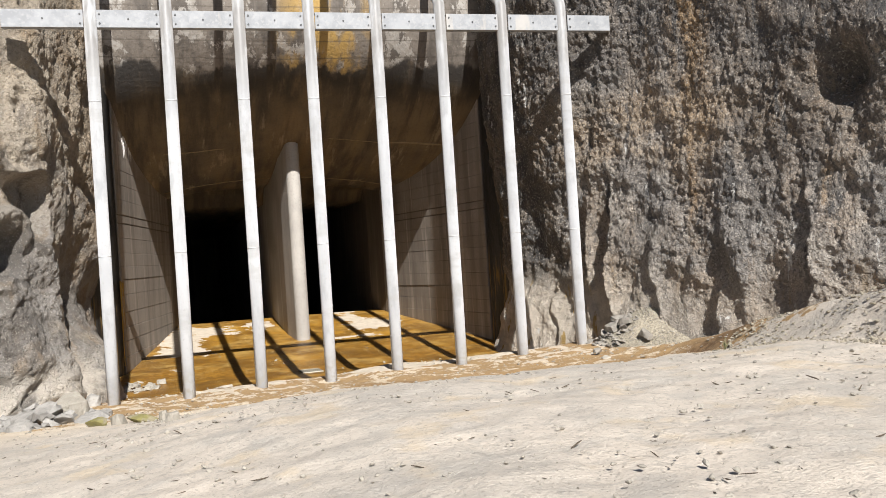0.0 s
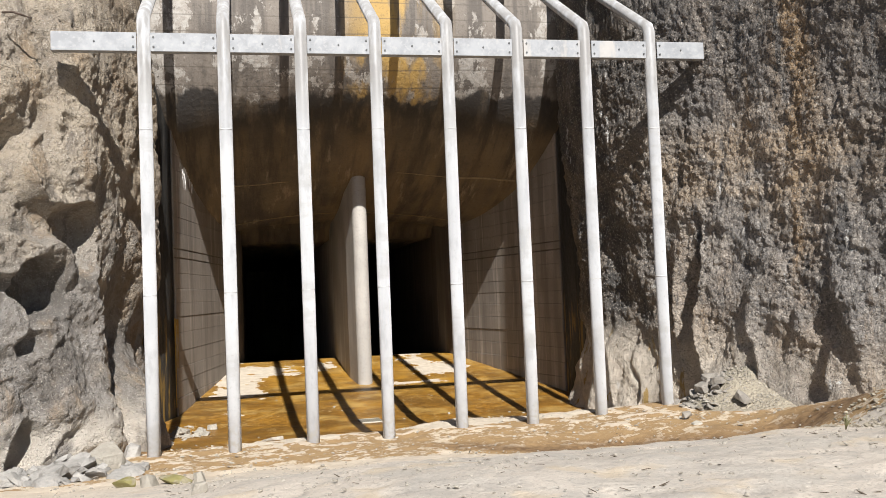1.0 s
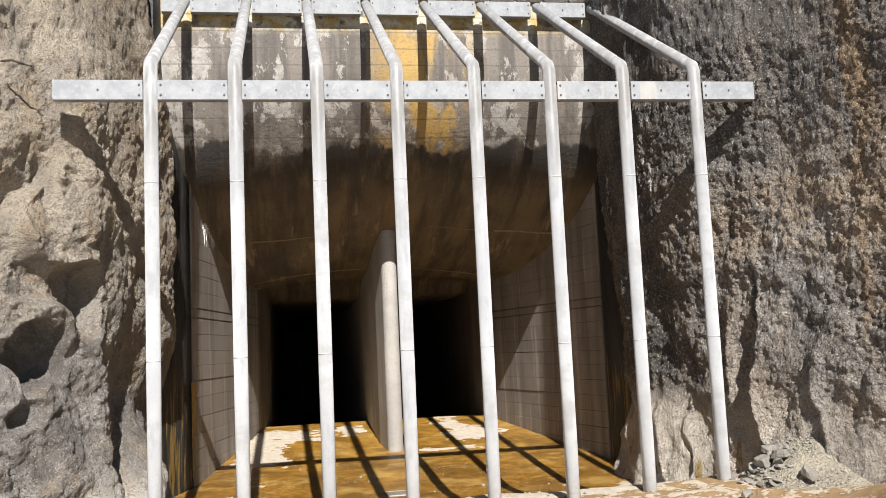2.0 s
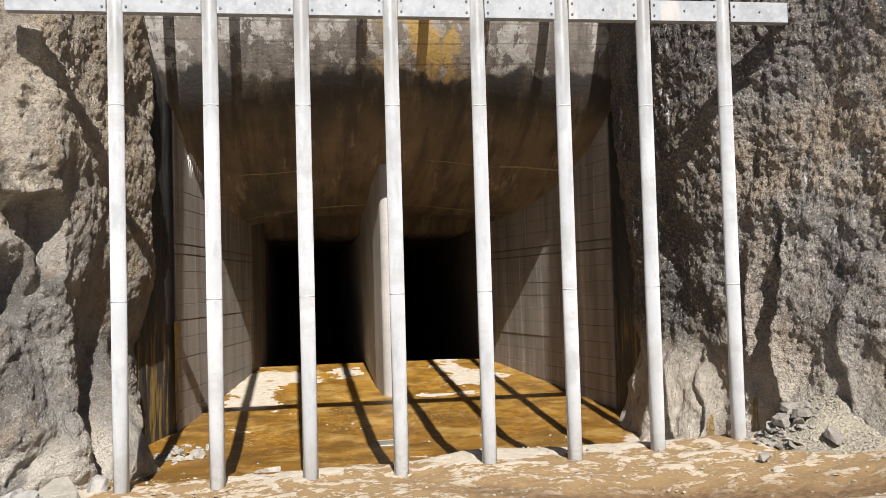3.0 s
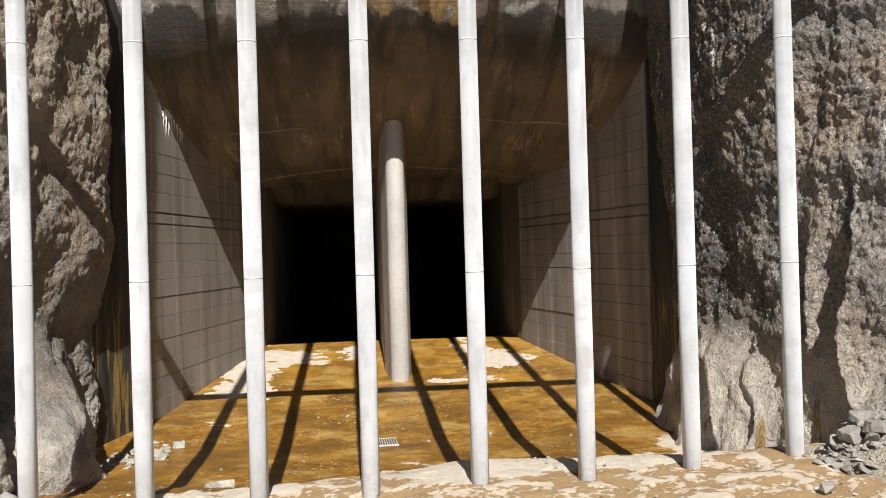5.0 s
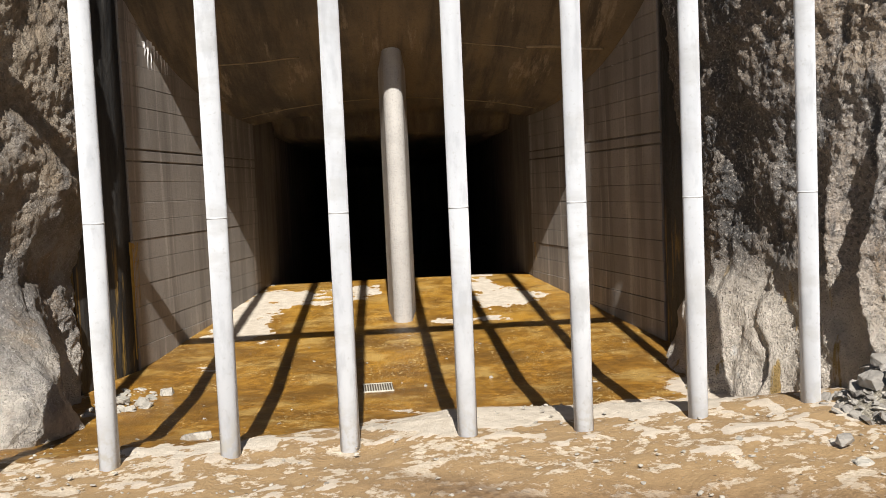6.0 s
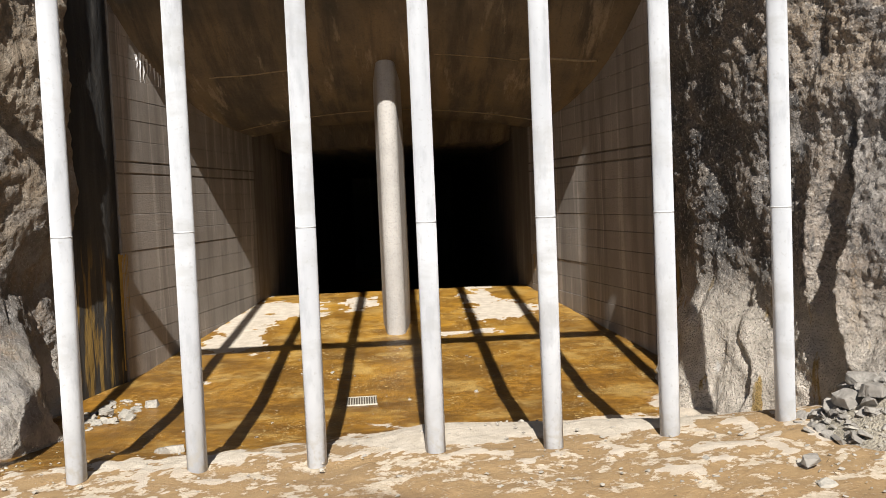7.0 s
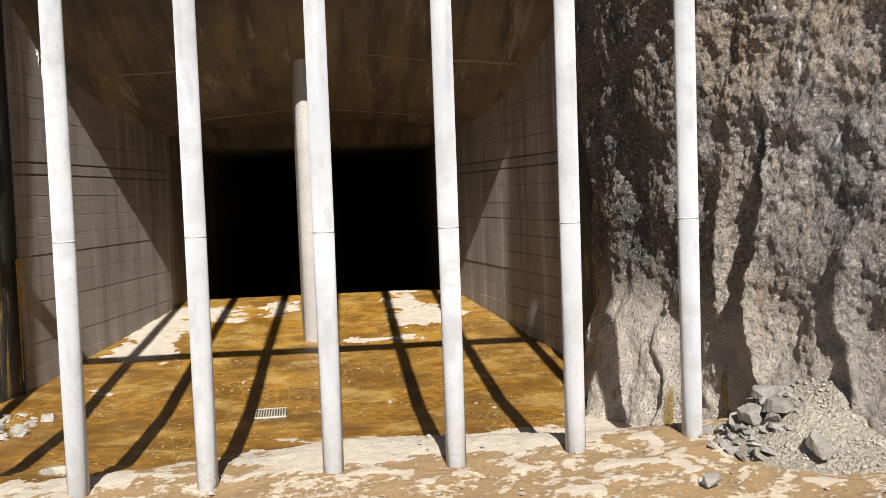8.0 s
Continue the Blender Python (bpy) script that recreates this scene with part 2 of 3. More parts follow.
    m.bump(m.noise(7, 0.3, 0.7, (1, 1, 0.5), detail=5), 0.35, 0.03)
    return m.done(c)


def ground_material():
    m = Mat("silt_and_gravel", 0.9)
    c = m.mix(m.noise(0.7, 0.35, 0.65), (0.60, 0.525, 0.44), (0.50, 0.445, 0.38))
    c = m.mix(m.mul(m.noise(3.0, 0.5, 0.66), 0.5), c, (0.40, 0.37, 0.33))
    c = m.mix(m.mul(m.noise(1.1, 0.5, 0.6, detail=9, rough=0.7), 0.5), c, (0.41, 0.38, 0.335))
    c = m.mix(m.mul(m.noise(17, 0.55, 0.64, detail=6), 0.5), c, (0.33, 0.30, 0.26))
    c = m.mix(m.mul(m.noise(1.8, 0.55, 0.68), 0.6), c, (0.56, 0.45, 0.31))
    c = m.mix(m.mul(m.noise(45, 0.54, 0.66), 0.5), c, (0.30, 0.265, 0.22))
    c = m.mix(m.mul(m.noise(60, 0.58, 0.7), 0.5), c, (0.72, 0.67, 0.58))
    sandy = m.ramp(m.coord(1), -3.4, -1.2)
    c = m.mix(m.mul(sandy, 0.75), c, m.mix(m.noise(7, 0.35, 0.65, detail=7), (0.66, 0.56, 0.43), (0.54, 0.44, 0.325)))
    brown = m.mix(m.noise(5, 0.35, 0.65), (0.36, 0.235, 0.11), (0.26, 0.16, 0.07))
    brown = m.mix(m.mul(m.noise(30, 0.55, 0.68), 0.6), brown, (0.44, 0.31, 0.17))
    orange = m.mix(m.noise(3.2, 0.38, 0.62, (1, 0.6, 1)), (0.43, 0.22, 0.03), (0.25, 0.12, 0.018))
    orange = m.mix(m.mul(m.noise(3.4, 0.45, 0.68, (0.9, 1.1, 1), detail=8, rough=0.66), 0.6), orange, (0.50, 0.30, 0.075))
    orange = m.mix(m.mul(m.noise(40, 0.62, 0.7), 0.5), orange, (0.5, 0.4, 0.22))
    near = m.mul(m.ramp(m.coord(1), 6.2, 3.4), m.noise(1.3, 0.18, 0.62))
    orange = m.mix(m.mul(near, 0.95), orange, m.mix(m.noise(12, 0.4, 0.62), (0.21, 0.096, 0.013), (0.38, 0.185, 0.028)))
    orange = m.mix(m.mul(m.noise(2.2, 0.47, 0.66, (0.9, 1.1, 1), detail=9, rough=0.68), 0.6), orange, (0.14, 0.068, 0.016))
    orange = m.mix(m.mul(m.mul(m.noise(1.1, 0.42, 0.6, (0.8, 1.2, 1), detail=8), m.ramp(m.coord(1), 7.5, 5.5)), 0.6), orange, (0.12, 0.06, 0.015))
    orange = m.mix(m.mul(m.noise(1.4, 0.5, 0.64, (0.9, 1.1, 1), detail=9, rough=0.68), 0.55), orange, (0.56, 0.37, 0.12))
    # Bright specks in patches: wet glints painted into the floor colour
    orange = m.mix(m.mul(m.mul(m.noise(30, 0.58, 0.64), m.noise(1.9, 0.45, 0.6)), 0.9), orange, (0.66, 0.50, 0.24))
    dry = m.mix(m.noise(8, 0.3, 0.7), (0.64, 0.56, 0.45), (0.52, 0.445, 0.345))
    def ragged(k):
        rim = m.mul(m.mul(m.noise(9, 0.2, 0.8, detail=9, rough=0.75), 0.5, "SUBTRACT"), 0.95)
        return m.ramp(m.mul(m.mask("stain", k), rim, "ADD"), 0.42, 0.56)
    brown = m.mix(m.mul(m.noise(5, 0.52, 0.57, detail=9, rough=0.7), 0.85), brown, m.mix(m.noise(30), (0.72, 0.62, 0.48), (0.56, 0.46, 0.33)))
    c = m.mix(ragged(1), c, brown)
    wet = m.mul(m.mask("wet", 0), m.noise(4, 0.24, 0.42, detail=8, rough=0.7))
    c = m.mix(wet, c, m.mix(m.noise(14, 0.4, 0.6), (0.13, 0.072, 0.03), (0.23, 0.14, 0.066)))
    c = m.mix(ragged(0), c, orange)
    c = m.mix(ragged(2), c, dry)
    gloss = m.ramp(m.mul(m.mask("stain", 0), m.mask("stain", 2), "SUBTRACT"), 0.0, 1.0, (0.9, 0.36))
    m.bump(m.noise(14, 0.25, 0.75, detail=8, rough=0.75), 0.4, 0.03)
    m.bump(m.noise(55, 0.3, 0.7, detail=6), 0.45, 0.008)
    return m.done(c, gloss)


def pipe_material():
    m = Mat("weathered_white_paint", 0.5)
    m.b.inputs["Diffuse Roughness"].default_value = 1.0
    c = m.mix(m.noise(2.0, 0.35, 0.65, (1, 1, 0.5)), (0.535, 0.54, 0.545), (0.46, 0.465, 0.475))
    c = m.mix(m.mul(m.noise(9, 0.5, 0.68, (1, 1, 0.35)), 0.5), c, (0.35, 0.355, 0.365))
    c = m.mix(m.mul(m.ramp(m.coord(2), 3.4, 4.4), m.noise(3, 0.3, 0.6, (3, 3, 0.8))), c, (0.32, 0.31, 0.30))
    c = m.mix(m.mul(m.ramp(m.coord(2), 0.5, 0.05), m.noise(14, 0.45, 0.62)), c, (0.44, 0.42, 0.38))
    c = m.mix(m.mul(m.noise(1.6, 0.52, 0.62, (0.6, 0.6, 1.5), detail=7), 0.55), c, (0.40, 0.395, 0.385))
    c = m.mix(m.mul(m.noise(30, 0.6, 0.68), 0.4), c, (0.36, 0.35, 0.33))
    m.bump(m.noise(60, 0.3, 0.7), 0.12, 0.003)
    return m.done(c)


def weld_material():
    m = Mat("weld_seam", 0.6)
    return m.done(m.mix(m.noise(20), (0.42, 0.42, 0.415), (0.50, 0.50, 0.49)))


def plate_material():
    m = Mat("galvanised_plate", 0.6, 0.0)
    c = m.mix(m.noise(6, 0.35, 0.65), (0.31, 0.318, 0.33), (0.24, 0.248, 0.26))
    c = m.mix(m.mul(m.noise(22, 0.5, 0.66), 0.5), c, (0.37, 0.37, 0.37))
    c = m.mix(m.mul(m.noise(4, 0.6, 0.7, (1, 1, 0.3)), 0.5), c, (0.46, 0.42, 0.37))
    return m.done(c)


def stone_material(name, a, b, moss=0.0):
    m = Mat(name, 0.9)
    c = m.mix(m.noise(6, 0.35, 0.65), a, b)
    c = m.mix(m.mul(m.random(), 0.4), c, tuple(x * 0.62 for x in a))
    c = m.mix(m.mul(m.island(), 0.35), c, tuple(x * 0.55 for x in b))
    c = m.mix(m.mul(m.noise(34, 0.5, 0.68), 0.5), c, tuple(x * 0.5 for x in a))
    if moss:
        c = m.mix(m.mul(m.noise(9, 0.4, 0.55), moss), c, (0.20, 0.18, 0.05))
    m.bump(m.noise(25, 0.3, 0.7, detail=6), 0.5, 0.02)
    return m.done(c)


def plain(name, colour, rough=0.7, metal=0.0):
    m = Mat(name, rough, metal)
    return m.done(m.mix(m.noise(12), colour, tuple(x * 0.7 for x in colour)))


TAN_ROCK = rock_left_material()
DARK_ROCK = rock_right_material()
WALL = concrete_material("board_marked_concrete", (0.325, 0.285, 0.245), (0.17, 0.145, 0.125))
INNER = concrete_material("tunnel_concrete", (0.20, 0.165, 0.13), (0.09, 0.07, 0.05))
PIER = concrete_material("pier_concrete", (0.46, 0.43, 0.39), (0.35, 0.32, 0.285))
HOOD = hood_material()
TAR = tar_material()
GROUND = ground_material()
PIPE = pipe_material()
WELD = weld_material()
PLATE = plate_material()
BOLT = plain("dark_bolt", (0.10, 0.10, 0.10), 0.5, 0.6)
GREY_STONE = stone_material("grey_stone", (0.44, 0.415, 0.38), (0.29, 0.277, 0.255))
DARK_STONE = stone_material("dark_shards", (0.40, 0.365, 0.315), (0.25, 0.227, 0.197))
TAN_STONE = stone_material("tan_stone", (0.48, 0.44, 0.37), (0.36, 0.325, 0.27))
MOSS_STONE = stone_material("mossy_stone", (0.42, 0.37, 0.25), (0.30, 0.26, 0.16), 0.8)
LIME = plain("lime_deposit", (0.75, 0.73, 0.70), 0.85)
RUST = plain("rust_orange_deposit", (0.42, 0.24, 0.03), 0.7)
TWIG_AND_SHADE = plain("dry_twig_and_slot_shade", (0.10, 0.075, 0.05), 0.85)
IRON = plain("rusty_iron", (0.12, 0.09, 0.07), 0.7, 0.3)
GRATE = plain("pale_grating", (0.60, 0.56, 0.46), 0.6, 0.2)


# ---- ground ----
def ground_height(x, y):
    """Height of the ground: a gravel mound, a wet gully, a sill and the intake floor."""
    floor = np.where(y > 3.1, -0.15 + 0.077 * (np.minimum(y, 10.5) - 3.1), -0.15 + 0.02 * np.clip(3.1 - y, 0, 3))
    sill = 0.03 + 0.022 * (x + 3) + 0.05 * step(1.5, 3.2, x)
    inner = step(0.25, 1.5, y + 0.25 * step(-1.0, 1.5, x) * 0 - 0.35 * step(-0.5, 0.5, x) * step(2.6, 1.0, x))
    z = sill * (1 - inner) + floor * inner
    m = step(-1.3, -6.0, y + 0.35 * (x - 0.5) * step(3, -3, x) * 0.6)
    side = 0.42 + 0.58 * step(-4.0, -0.6, x)
    mound = (0.69 - z) * m * side * (1 - 0.55 * step(-8.5, -12, y))
    bank = (0.30 * step(-0.6, -3.4, y) + 0.30 * step(-3.6, -6.5, y)) * step(3.0, 3.7, x)
    gully = -0.10 * np.exp(-((y + 1.55 + 0.42 * (x - 1.0)) / 0.5) ** 2) * step(-0.4, 1.5, x) * step(4.2, 3.0, x)
    return z + mound + bank + gully - 1.3 * step(9.78, 9.86, y)


def ground():
    xs = np.concatenate([[-600, -200, -70, -30, -15, -9, -6.5], np.linspace(-5.2, 4.8, 230), [6, 8, 12, 25, 60, 200, 600]])
    ys = np.concatenate([[-600, -250, -100, -50, -30, -20, -16, -14], np.linspace(-12.5, 10.6, 480), [12, 15, 20, 26, 33, 60, 200, 600]])
    X, Y = np.meshgrid(xs, ys, indexing="ij")
    Z = ground_height(np.clip(X, -6, 6), np.clip(Y, -13, 30))
    N = np.empty_like(Z)
    M = np.empty_like(Z)
    for i, j in np.ndindex(Z.shape):
        p = Vector((X[i, j], Y[i, j], 0))
        if abs(p.x) > 9 or p.y < -16 or p.y > 16:
            N[i, j] = M[i, j] = 0
        else:
            N[i, j] = noise.fractal(p * 1.1, 0.9, 2.1, 4)
            M[i, j] = noise.fractal(p * 5.0 + Vector((7, 3, 1)), 0.8, 2.2, 4)
    rough = 1 - 0.72 * step(0.8, 2.0, Y)
    Z = Z + rough * (0.035 * N + 0.012 * M)
    # wet rust-coloured floor, brown damp silt, pale dry patches
    orange = step(-0.12, 0.2, Y - 0.3 - 1.35 * step(-1.3, -0.2, X) + 0.4 * N + 0.14 * M) * step(3.7, 3.35, np.abs(X - 0.05) + 0.15 * M) * (1 - step(2.5, 2.8, X + 0.3 * N) * step(3.2, 2.2, Y))
    run = (Y + 1.35 + 0.42 * (X - 1.0)) / (0.85 + 0.2 * np.clip(X, 0, 3)) + 0.55 * N + 0.35 * M
    brown = step(1.0, 0.55, np.abs(run)) * step(-0.9, 0.6, X + 0.5 * N)
    near = step(-1.7, -1.1, Y + 0.5 * N) * step(1.6, 1.2, Y) * step(0.42, 0.2, M + 0.5 * N) * step(-3.6, -2.8, X - 0.8 * Y + N)
    brown = np.maximum(brown, 0.9 * near)
    foot = step(2.2, 2.75, X + 0.6 * N + 0.25 * (Y + 2.5)) * step(-3.9, -3.2, Y + 0.5 * N) * step(-0.3, -0.7, Y) * step(0.55, 0.25, M + 0.4 * N)
    brown = np.maximum(brown, 0.85 * foot)
    silt = 1 - np.hypot((X - 1.25) / 1.75, (Y - 0.72) / 0.62) ** 2 + 0.9 * N + 0.5 * M
    crumbs = 0.6 - np.hypot((X + 1.75) / 0.9, (Y - 0.3) / 0.28) ** 2 + 1.4 * N + 1.0 * M
    silt = np.maximum(step(0.0, 0.12, silt), step(0.1, 0.3, crumbs))
    brown, orange = brown * (1 - silt), orange * (1 - silt)
    sand = silt * step(-1.2, -0.6, Y)
    def patch(cx, cy, rx, ry):
        return 1 - np.hypot((X - cx) / rx, (Y - cy) / ry) + 0.9 * N + 0.5 * M
    dry = np.maximum.reduce([patch(-2.2, 7.0, 0.42, 2.2), patch(-1.75, 8.3, 0.6, 0.75), patch(-0.55, 8.6, 0.32, 0.6), patch(1.45, 8.8, 0.3, 0.8), patch(1.6, 7.6, 0.45, 0.75), patch(0.95, 6.1, 0.55, 0.22)])
    dry = np.maximum(step(0.0, 0.1, dry) * (np.abs(X) < 3), sand)
    verts = np.stack([X, Y, Z], -1).reshape(-1, 3)
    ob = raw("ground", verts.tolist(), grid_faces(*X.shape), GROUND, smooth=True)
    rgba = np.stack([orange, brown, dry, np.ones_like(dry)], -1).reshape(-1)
    a = ob.data.color_attributes.new("stain", "FLOAT_COLOR", "POINT")
    a.data.foreach_set("color", rgba.astype(np.float32))
    line = (Y + 1.25 + 0.46 * (X - 0.6) + 0.25 * N) / (0.20 + 0.10 * np.clip(X, 0, 3))
    damp = np.exp(-line ** 2) * step(-0.8, 0.6, X) * step(-4.2, -3.4, Y)
    a = ob.data.color_attributes.new("wet", "FLOAT_COLOR", "POINT")
    a.data.foreach_set("color", np.stack([damp, damp, damp, np.ones_like(damp)], -1).reshape(-1).astype(np.float32))
    return tagged(ob, "pale gravelly silt ground with a rust-orange wet intake floor", "ground", kind="structure")


ground()


# ---- rock ----
DICE = np.random.RandomState(11)
PERM = np.tile(DICE.permutation(256), 3)
SLOPES = DICE.normal(size=(256, 3))
SLOPES /= np.linalg.norm(SLOPES, axis=1)[:, None]
SEEDS = DICE.random_sample((256, 3))


def lattice(i):
    i = i & 255
    return PERM[PERM[PERM[i[..., 0]] + i[..., 1]] + i[..., 2]]


def swell(p):
    """Gradient noise, about -0.7 to 0.7, for an array of places."""
    i = np.floor(p).astype(int)
    f = p - i
    u = f * f * f * (f * (f * 6 - 15) + 10)
    out = 0.0
    for corner in ((a, b, c) for a in (0, 1) for b in (0, 1) for c in (0, 1)):
        o = np.array(corner)
        w = np.prod(np.where(o == 1, u, 1 - u), -1)
        out = out + w * np.sum(SLOPES[lattice(i + o)] * (f - o), -1)
    return out


def layers(p, count, gain=0.5):
    return sum(gain ** k * swell(p * 2.03 ** k + 17.3 * k) for k in range(count))


def knobs(p):
    """Rounded grains: high in the middle of each cell, low between."""
    i = np.floor(p).astype(int)
    f = p - i
    best = np.full(p.shape[:-1], 9.0)
    for a in (-1, 0, 1):
        for b in (-1, 0, 1):
            for c in (-1, 0, 1):
                o = np.array((a, b, c))
                best = np.minimum(best, np.sum((o + SEEDS[lattice(i + o)] - f) ** 2, -1))
    return 0.45 - np.sqrt(best)


def rock(name, plan, relief, material, label):
    length = sum(math.dist(a, b) for a, b in zip(plan, plan[1:]))
    P, u = spline(plan, int(length / 0.0165))
    T = np.gradient(P, axis=0)
    T /= np.linalg.norm(T, axis=1)[:, None]
    N = np.stack([T[:, 1], -T[:, 0]], 1)
    zs = np.concatenate([np.arange(-0.4, 5.2, 0.0165), np.arange(5.2, 7.9, 0.045)])
    X, Z = np.meshgrid(P[:, 0], zs, indexing="ij")
    Y = np.repeat(P[:, 1][:, None], len(zs), 1)
    Q = np.stack([X, Y, Z], -1)
    d = relief(Q, Y, Z)
    V = np.stack([X + N[:, :1] * d, Y + N[:, 1:] * d, Z + 0.05 * swell(Q * 2.2 + 5)], -1)
    ob = raw(name, V.reshape(-1, 3).tolist(), grid_faces(*X.shape), material, smooth=True)
    return tagged(ob, label, "rock face", kind="structure")


def lump(v, c, r):
    return np.exp(-((v - c) / r) ** 2)


def relief_left(Q, Y, Z):
    d = 0.16 * swell(Q * 0.9) + 0.34 * (np.abs(swell(Q * (1.5, 1.5, 1.1) + 3.7)) - 0.2) * (1 - 0.45 * step(3.4, 4.6, Z)) * (1 - 0.5 * step(0.4, 1.2, Y) * step(1.0, 2.0, Z))
    d += 0.11 * layers(Q * 3.1, 3) * (1 - 0.45 * step(0.4, 1.2, Y)) + 0.03 * layers(Q * 9, 3) + (1 - 0.5 * step(0.4, 1.2, Y)) * (0.022 * knobs(Q * 11) + 0.014 * knobs(Q * 23))
    pit = swell(Q * (1.3, 1.3, 0.9) + (9.4, 0, 2.0))
    d -= 0.32 * step(0.10, 0.2, pit) * step(4.2, 3.2, Z) * step(1.6, 0.9, Y)
    d += 0.10 * lump(Y, 0.55, 0.3) * step(2.4, 3.4, Z)
    d += 0.18 * lump(Z, 0.6, 0.6) * lump(Y, 0.5, 0.6)
    d -= 0.30 * lump(Y - 0.25 * (Z - 1.0), 1.3, 0.26) * lump(Z, 1.0, 0.9)
    d -= 0.22 * step(1.8, 2.6, Y) * step(2.2, 1.2, Z)
    d -= 0.34 * lump(Y - 0.35 * (Z - 1.2), 1.75, 0.42) * lump(Z, 1.4, 0.5)
    d += 0.30 * step(0.95, 0.35, Z) * lump(Y, 1.5, 0.7)
    d += 0.20 * lump(Y, 2.0, 0.35) * np.maximum(0, 1.1 - Z)
    d -= 0.10 * np.maximum(0, Z - 2.6) * step(1.2, 0.1, Y) + 0.16 * np.maximum(0, Z - 4.6)
    # hollows under ledges
    ragged = 0.3 * layers(Q * 3.3 + 8, 2)
    d -= 0.46 * step(0.35, 0.62, lump(Y, 0.02, 0.3) * lump(Z, 1.92, 0.40) + ragged) + 0.42 * step(0.35, 0.62, lump(Y, -0.62, 0.34) * lump(Z, 1.82, 0.44) + ragged)
    d -= 0.36 * step(0.35, 0.62, lump(Y, -0.62, 0.34) * lump(Z, 3.05, 0.26) + ragged) + 0.16 * lump(Y, 0.12, 0.07) * lump(Z, 3.75, 0.25)
    return d


def buttress(Q, Y, Z, edge, size, fade, top):
    """A rib that stands out sharply on its inner side and dies away outward."""
    y = Y - edge + 0.42 * swell(Q * (0.9, 0.9, 1.3) + 11 * edge)
    return size * step(0.07, -0.05, y) * np.exp(np.minimum(0, y) / fade) * step(top, top - 1.1, Z)


def relief_right(Q, Y, Z):
    d = 0.09 * swell(Q * 0.7) + 0.11 * layers(Q * (1.9, 1.9, 1.8), 3) * (1 - 0.3 * step(2.8, 4.2, Z))
    coarse = 0.6 + 0.8 * np.clip(swell(Q * 0.8 + 40) + 0.4, 0, 1)
    coarse *= 1 - 0.5 * step(1.0, 0.6, Z)
    d += coarse * (0.035 * layers(Q * 7.5, 3) + 0.018 * knobs(Q * (8, 8, 6)) + 0.030 * knobs(Q * 15) + 0.021 * knobs(Q * 25))
    d += 0.13 * np.abs(swell(Q * (2.1, 2.1, 0.5))) * step(2.1, 0.9, Z)
    d += buttress(Q, Y, Z, 0.16, 0.19, 0.35, 2.7) + buttress(Q, Y, Z, -0.55, 0.15, 0.35, 2.0) + buttress(Q, Y, Z, 1.45, 0.12, 0.25, 1.4)
    d += buttress(Q, Y, Z, -1.7, 0.13, 0.5, 2.4) + buttress(Q, Y, Z, -2.9, 0.15, 0.6, 2.6) + buttress(Q, Y, Z, -4.3, 0.15, 0.7, 3.2)
    d += 0.12 * lump(Y, 0.68, 0.07) * lump(Z, 1.35, 0.6) - 0.10 * lump(Y, 0.42, 0.16) * lump(Z, 1.4, 0.7)
    d += 0.34 * np.maximum(0, 0.85 - Z) * (0.8 + 0.8 * swell(Q * 1.5)) * (0.25 + 0.75 * step(0.1, 0.6, Y))
    d += 0.085 * np.clip(Z - 1.0, 0, 2.8) * step(0.0, 1.6, Y) - 0.05 * np.clip(Z - 1.5, 0, 2.5) * step(0.3, -0.6, Y)
    d += (0.20 * lump(Y, 2.2, 0.35) - 0.14 * lump(Y, 1.2, 0.35)) * step(1.15, 0.6, Z)
    # the deep pocket under a ledge high in the face
    d += 0.18 * lump(Y, -3.75, 0.3) * lump(Z, 3.6, 0.3) - 0.46 * lump(Y, -3.3, 0.24) * lump(Z, 3.2, 0.27)
    return d


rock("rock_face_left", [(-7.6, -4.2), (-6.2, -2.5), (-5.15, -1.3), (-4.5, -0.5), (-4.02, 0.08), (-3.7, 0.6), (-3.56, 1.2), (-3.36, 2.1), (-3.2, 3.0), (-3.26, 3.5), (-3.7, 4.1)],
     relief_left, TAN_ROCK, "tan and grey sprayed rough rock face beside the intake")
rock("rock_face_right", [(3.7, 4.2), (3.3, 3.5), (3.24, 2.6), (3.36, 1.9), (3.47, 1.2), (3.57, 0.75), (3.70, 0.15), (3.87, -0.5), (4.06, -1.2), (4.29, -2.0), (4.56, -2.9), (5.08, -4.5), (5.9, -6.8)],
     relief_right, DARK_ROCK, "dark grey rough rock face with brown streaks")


# ---- intake of the tunnel ----
def hood():
    """The headwall and the bell-shaped roof that curves back into the tunnel."""
    prof = [(3.6, 7.06), (3.6, 6.8), (3.6, 6.4)]
    for k in range(31):
        f = radians(3 * k)
        prof.append((10.0 - 6.4 * math.cos(f), 6.05 - 2.7 * math.sin(f)))
    prof += [(10.4, 3.2), (10.6, 3.0), (14, 3.0), (20, 3.0), (34, 3.0)]
    xs = np.linspace(-3.7, 3.7, 41)
    verts, faces = [], []
    for y, z in prof:
        for x in xs:
            sag = 0.25 * min(1.6, (x / 2.4) ** 2) * (1 if 4.2 < y < 9.5 else max(0, 1 - abs(y - min(max(y, 4.2), 9.5)) / 0.6))
            verts.append((x, y, z - sag))
    faces = grid_faces(len(prof), len(xs))
    n = len(verts)
    verts += [(-3.7, 34, 7.06), (3.7, 34, 7.06)]
    faces.append([0, n, n + 1, len(xs) - 1])
    ob = raw("headwall", verts, faces, HOOD, smooth=True)
    return tagged(ob, "stained concrete headwall curving into the tunnel roof", "headwall", kind="structure")


headwall = hood()


